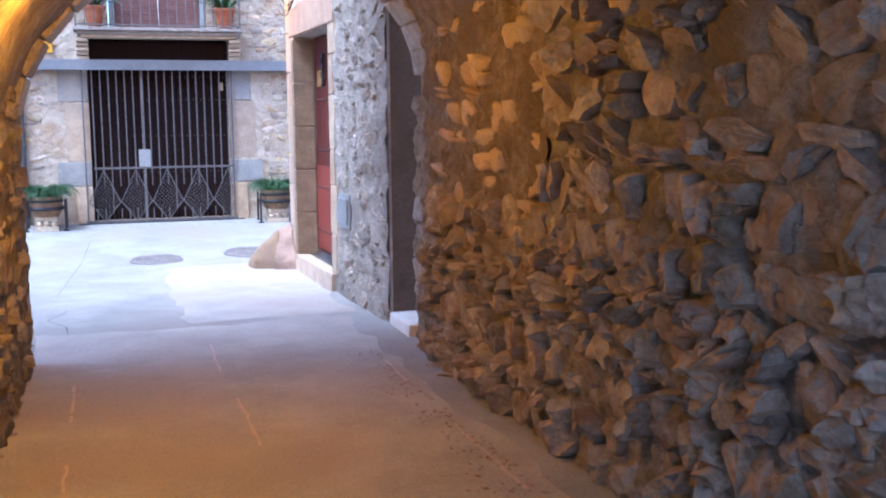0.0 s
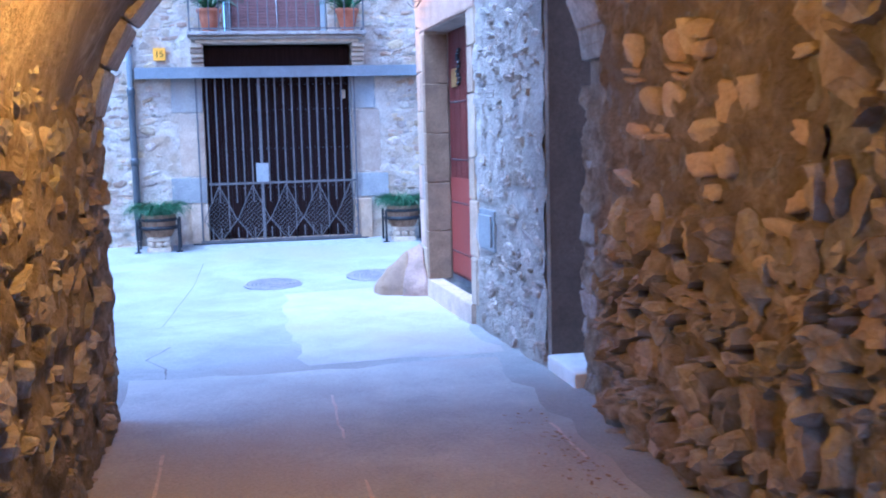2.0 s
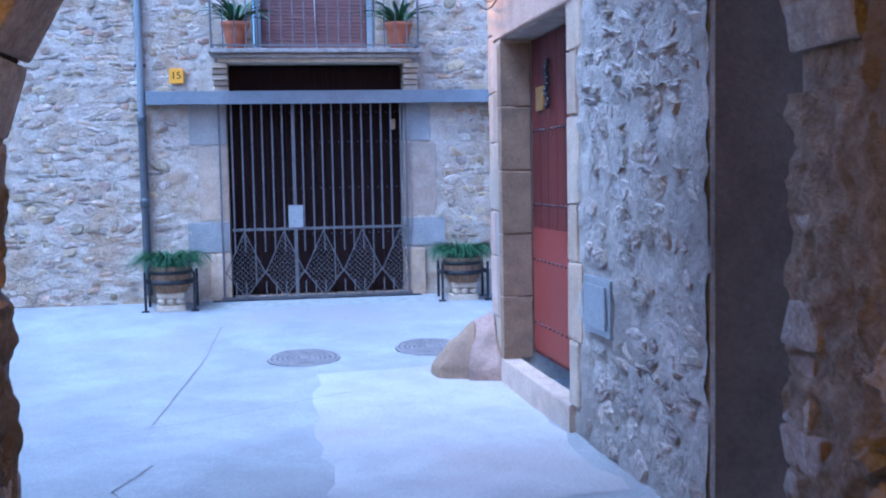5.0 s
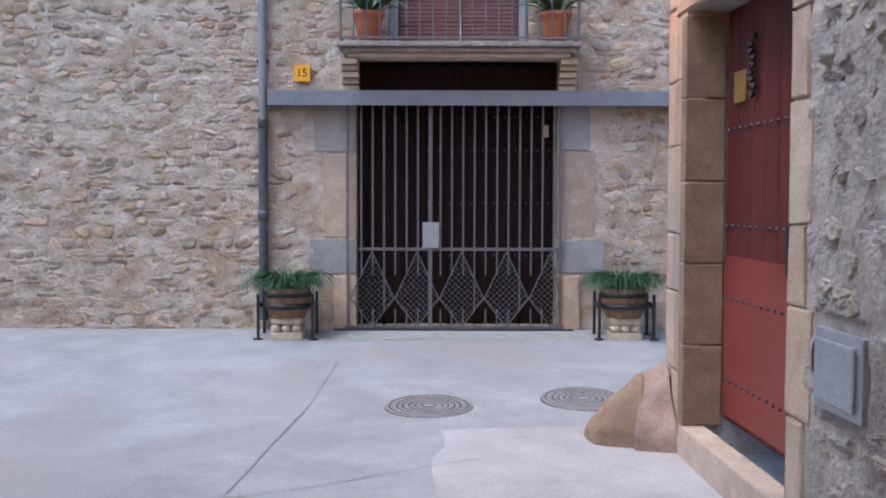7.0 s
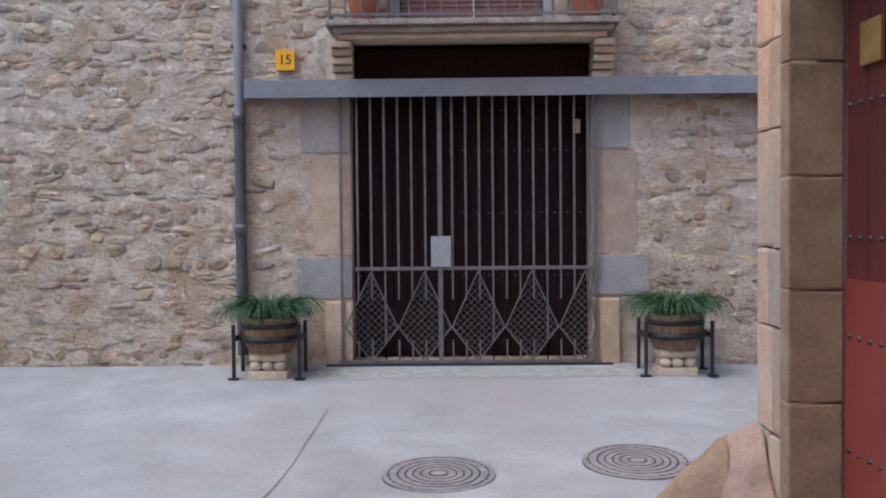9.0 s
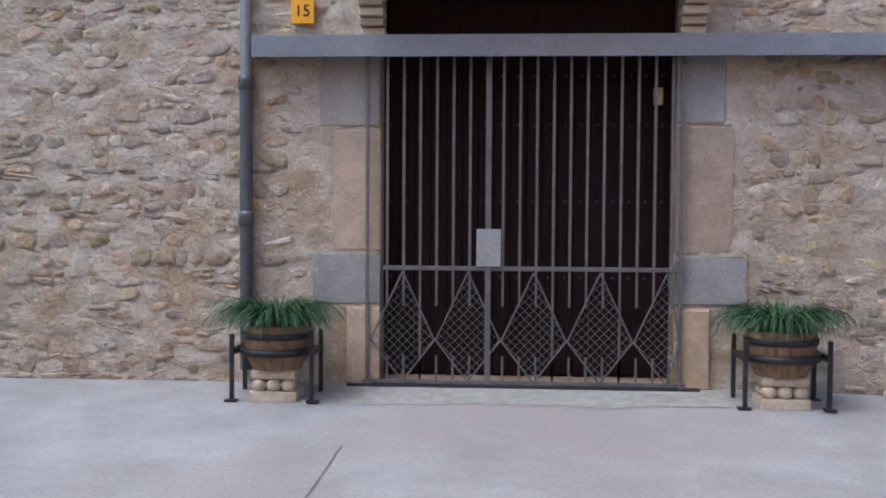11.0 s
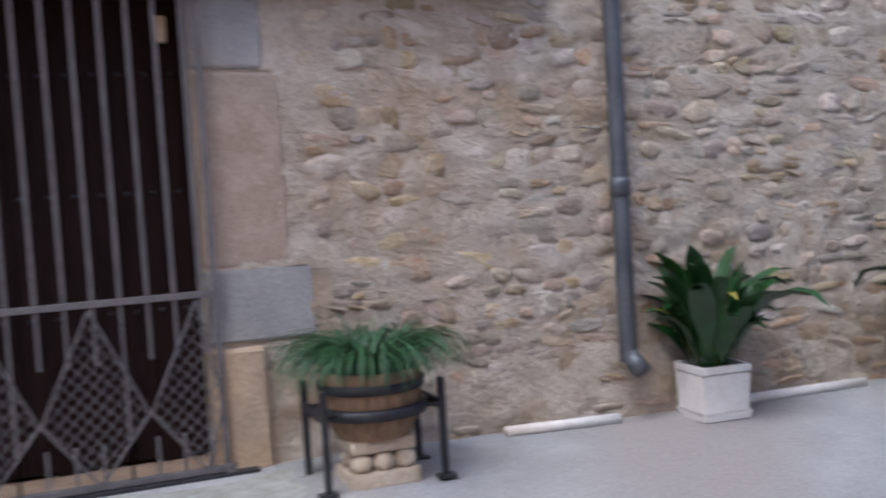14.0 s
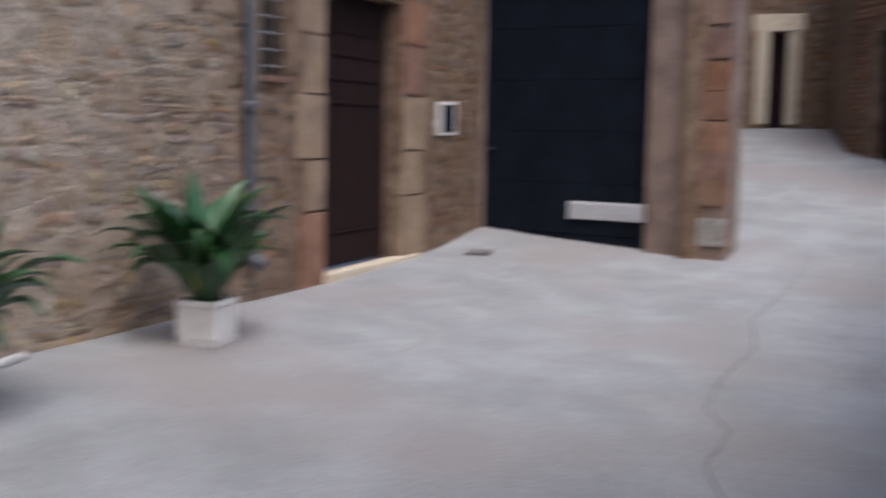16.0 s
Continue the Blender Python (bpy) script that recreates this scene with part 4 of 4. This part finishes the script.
planter(3.61, -0.16, -4, 31, 0.95, "white cast stone planter with a broad-leaved plant")
planter(5.13, -0.42, -6, 32, 1.0, "white cast stone planter with a yellow-tipped plant")
planter(7.17, -0.78, -6, 33, 1.1, "white cast stone planter with a tall dark plant")

# plaster fillet along the foot of the wall
for x0, x1, y in ((2.45, 3.1, -0.02), (3.55, 4.75, -0.03), (5.45, 6.3, -0.03)):
    bm = rod((x0, y, ground_z(x0, y) + 0.02), (x1, y - 0.02, ground_z(x1, y) + 0.02), 0.03, 10)
    tagged(part("mortar_fillet", bm, WHITE, smooth=True), "pale mortar fillet at the foot of the wall", "trim", kind="structure")

# ---- manholes ----
for x, y in ((-0.24, -2.86), (0.945, -2.65)):
    m = thing("manhole_cover", x, y, ground_z(x, y), "round cast iron manhole cover with ringed relief", "manhole cover", "manhole covers")
    e = 0.08
    m.matrix_basis = pose(x, y, ground_z(x, y) + 0.004, math.degrees(math.atan2(ground_z(x, y + e) - ground_z(x, y - e), 2 * e)))
    part("base", lathe([(0.33, -0.05), (0.33, 0.004)], 48), MANP, m)
    for r0, r1 in ((0.3, 0.328), (0.245, 0.285), (0.2, 0.232), (0.155, 0.187), (0.11, 0.142), (0.06, 0.098)):
        part("ring", lathe([(r0, 0.004), (r0, 0.012), (r1, 0.012), (r1, 0.004)], 48, close=False), MANH, m)
    part("boss", lathe([(0.045, 0.004), (0.045, 0.013)], 20), MANH, m)
    for i in range(28):
        a = 2 * math.pi * i / 28
        part("tooth", box(0.286, 0.299, -0.011, 0.011, 0.004, 0.011), MANH, m).matrix_basis = Matrix.Rotation(a, 4, "Z")

# ---- oxblood door ----
RM = Matrix.Translation((1.34, -3.66, 0)) @ Matrix.Rotation(math.atan2(RD[1], RD[0]), 4, "Z")
door = new("house_door")
door.matrix_basis = RM @ pose(0.57, 0.22, 0)
tagged(door, "oxblood plank door with a red metal kick plate, ajar", "door")
LW = 1.28
for i in range(6):
    part("plank", box(LW * i / 6 + 0.002, LW * (i + 1) / 6 - 0.002, 0.0, 0.04, 0.0, 2.46, 0.005), REDW, door)
part("kick_plate", box(0.005, LW - 0.1, -0.008, -0.001, 0.03, 1.0, 0.002), REDM, door, "bright red riveted metal sheet")
part("edge_strip", box(LW - 0.1, LW - 0.04, -0.014, -0.001, 0.0, 2.46, 0.004), REDW, door)
for z in (0.25, 0.75, 1.18, 1.75):
    for i in range(12):
        part("stud", lathe([(0.014, 0), (0.01, 0.008), (0.002, 0.012)], 6), IRON, door).matrix_basis = pose(0.06 + 0.1 * i, -0.009, z, 90)
for i in range(14):
    part("stud", lathe([(0.014, 0), (0.01, 0.008), (0.002, 0.012)], 6), IRON, door).matrix_basis = pose(LW - 0.07, -0.015, 0.15 + 0.17 * i, 90)
part("bolt", rod((LW - 0.2, -0.03, 0.95), (LW - 0.2, -0.03, 1.2), 0.014, 8), IRON, door)
part("name_plate", box(0.17, 0.36, -0.02, -0.002, 1.9, 2.08, 0.003), BRASS, door, "small brass plate")
for k in range(9):
    bm = bmesh.new()
    bmesh.ops.create_icosphere(bm, subdivisions=1, radius=0.026, matrix=Matrix.Translation((0.5 + 0.03 * math.sin(k * 1.7), -0.03, 1.92 + 0.04 * k)))
    part("ornament", bm, IRON, door, "dark wrought ornament")
# near-black sheet painted in for the shaded gap beside the leaf
part("gap_shade", box(LW + 0.02, 1.64, 0.03, 0.06, -0.02, 2.46), DARKIN, door)
for k in range(10):
    part("peg", rod((LW + 0.1, 0.0, 0.1 + 0.15 * k), (LW + 0.2, 0.0, 0.12 + 0.15 * k), 0.009, 6), GALV, door)
part("side_leaf", box(LW + 0.05, 1.6, 0.01, 0.028, 1.55, 2.46, 0.004), REDW, door)
bx = new("meter_box")
bx.matrix_basis = RM @ pose(2.53, -0.022, 0.5)
tagged(bx, "small galvanised meter box set in the wall", "meter box")
part("frame", box(0.0, 0.44, -0.05, 0.012, -0.02, 0.31, 0.006), GALV, bx)
part("lid", box(0.035, 0.39, 0.012, 0.03, 0.015, 0.27, 0.008), GALV, bx)
part("hinge", rod((0.405, 0.03, 0.05), (0.405, 0.03, 0.25), 0.007, 8), GALV, bx)
for o in bx.children:
    o.matrix_basis = Matrix.Scale(-1, 4, (0, 1, 0))

# corner guard stone
gs = thing("guard_stone", 1.16, -3.78, ground_z(1.1, -3.7), "worn pinkish boulder, cracked and leaning on the house corner", "boulder")
for k, (base, top, m) in enumerate((
    (((-0.36, 0.08), (-0.33, -0.2), (0.0, -0.32), (0.06, 0.16)), ((0.05, 0.02, 0.45), (-0.02, -0.14, 0.38), (-0.2, -0.02, 0.27)), BROWNS),
    (((-0.1, -0.33), (0.16, -0.4), (0.17, 0.1), (-0.02, 0.14)), ((0.0, -0.04, 0.46), (0.16, -0.12, 0.5), (0.16, 0.06, 0.52), (0.06, -0.2, 0.36)), PIERG),
)):
    bm = bmesh.new()
    for x, y in base:
        bm.verts.new((x, y, -0.12))
        bm.verts.new((x * 0.97, y * 0.97, 0.08))
    for c in top:
        bm.verts.new(c)
    bmesh.ops.convex_hull(bm, input=bm.verts[:])
    bmesh.ops.bevel(bm, geom=bm.edges[:], offset=0.008, segments=1, affect="EDGES", clamp_overlap=True)
    bmesh.ops.triangulate(bm, faces=bm.faces[:])
    bmesh.ops.subdivide_edges(bm, edges=[e for e in bm.edges if e.calc_length() > 0.06], cuts=3, use_grid_fill=True)
    for v in bm.verts:
        v.co += 0.03 * noise.noise_vector(v.co * 6 + Vector((k * 5, 0, 0))) + 0.008 * noise.noise_vector(v.co * 25)
    part("slab", bm, m, gs, smooth=True)

# ---- plank door, grille and garage door ----
da = new("plank_door")
da.matrix_basis = at_b(3.45, 0.0) @ pose(0, 0, -0.22)
tagged(da, "dark brown panelled house door above a pale step", "door")
for i in range(3):
    part("stile", box(0.01 + 0.495 * i, 0.495 + 0.495 * i, 0, 2.52, -0.02, 0.02, 0.004), DARKW, da)
for z in (0.3, 1.5, 1.72, 1.94, 2.15):
    part("moulding", box(0.08, 1.4, z, z + 0.02, 0.02, 0.035, 0.004), DARKW, da)
part("lever_handle", rod((0.12, 1.0, 0.06), (0.24, 1.0, 0.06), 0.01, 8), IRON, da)
ashlar(wall_b, at_b, 3.42, 5.27, -0.2, 0.0, 0.06, CREAM, "door_step")
gr = new("window_grille")
gr.matrix_basis = at_b(2.51, 1.68)
tagged(gr, "small window with a rusty iron grille", "window")
part("pane", box(0, 0.33, 0, 1.2, -0.16, -0.14), DARKIN, gr)
for i in range(4):
    part("bar", rod((0.04 + 0.085 * i, 0, -0.03), (0.04 + 0.085 * i, 1.2, -0.03), 0.008, 6), IRON, gr)
for i in range(9):
    part("bar", rod((0, 0.08 + 0.13 * i, -0.03), (0.33, 0.08 + 0.13 * i, -0.03), 0.006, 6), GALV, gr)
part("sill", box(-0.03, 0.36, -0.05, 0.0, -0.1, 0.04, 0.006), REDS, gr)
mt = new("wall_meter")
mt.matrix_basis = at_b(5.75, 1.22)
tagged(mt, "small pale meter cabinet with a dark glass", "meter box")
part("frame", box(0, 0.48, 0, 0.36, -0.05, 0.03, 0.006), WHITE, mt)
part("glass", box(0.1, 0.42, 0.03, 0.33, 0.031, 0.04, 0.003), BLUED, mt)
gd = new("garage_door")
gd.matrix_basis = at_p(0.03, 0.0) @ pose(0, 0, -0.12)
tagged(gd, "blue-black metal garage door with a vent grille", "door")
for i in range(5):
    part("panel", box(0.0, 2.02, 0.12 + 0.58 * i, 0.697 + 0.58 * i, -0.02, 0.02, 0.006), BLUED, gd)
# added sheet that stops daylight leaking between the panels
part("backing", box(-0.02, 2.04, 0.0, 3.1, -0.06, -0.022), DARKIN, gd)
part("kick_board", box(0.0, 2.02, 0.0, 0.11, -0.02, 0.03, 0.004), BLUED, gd)
part("handle", box(0.03, 0.12, 1.05, 1.08, 0.02, 0.06, 0.006), IRON, gd)
vent = part("vent", box(1.1, 2.0, 0.3, 0.5, 0.022, 0.04, 0.003), VENT, gd, "pale louvred vent")
for i in range(5):
    part("slat", box(1.12, 1.98, 0.315 + 0.036 * i, 0.338 + 0.036 * i, 0.04, 0.06, 0.003), VENT, vent)
dr = thing("drain_grate", 11.9, -1.75, ground_z(11.9, -1.75), "small rusty drain grate", "drain")
part("frame", box(-0.2, 0.2, -0.12, 0.12, -0.03, 0.012, 0.004), MANP, dr)
for i in range(6):
    part("bar", box(-0.17 + 0.06 * i, -0.14 + 0.06 * i, -0.1, 0.1, 0.012, 0.02), MANH, dr)

# ---- lamps ----
def lantern(x, y, z, wx, label):
    l = thing("wall_lantern", x, y, z, label, "lamp")
    part("cap", lathe([(0.14, 0.1), (0.13, 0.12), (0.04, 0.2), (0.015, 0.22)], 8), IRON, l)
    part("glass", lathe([(0.03, -0.1), (0.045, -0.03), (0.03, 0.06)], 12), GLOW, l, smooth=True).visible_shadow = False
    part("arm", rod((0, 0, 0.2), (wx, 0, 0.22), 0.012, 8), IRON, l)


lantern(-0.72, -11.0, 2.2, -0.4, "iron wall lantern with an amber bulb in the passage")
lantern(0.95, -3.72, 3.3, 0.4, "iron street lantern with an amber bulb on the corner")
cab = thing("wall_cable", 1.3, -4.2, 2.95, "loose grey cable slung on the house wall", "cable")
bm = bmesh.new()
for k in range(3):
    for i in range(12):
        f = lambda t: (0.0 - 0.02 * k, 0.5 - 1.1 * t, -0.06 * k - 0.12 * math.sin(math.pi * t))
        rod(f(i / 12), f((i + 1) / 12), 0.007, 6, bm)
part("strand", bm, IRON, cab)

# ---- litter by the passage wall ----
rng = random.Random(5)
bm = bmesh.new()
for _ in range(260):
    y = rng.uniform(-12.5, -8.9)
    x = 1.12 - abs(rng.gauss(0, 0.12))
    s = rng.uniform(0.006, 0.022)
    z = ground_z(x, y) + 0.008
    a = rng.uniform(0, 6.28)
    q = [bm.verts.new((x + s * math.cos(a + t) * (1 if k % 2 else 0.5), y + s * math.sin(a + t) * (1 if k % 2 else 0.5), z + rng.uniform(0, 0.008))) for k, t in enumerate((0, 1.57, 3.14, 4.71))]
    bm.faces.new(q)
tagged(part("dry_leaves", bm, BARRW), "scattered dry leaves at the foot of the wall", "leaves", kind="stuff")
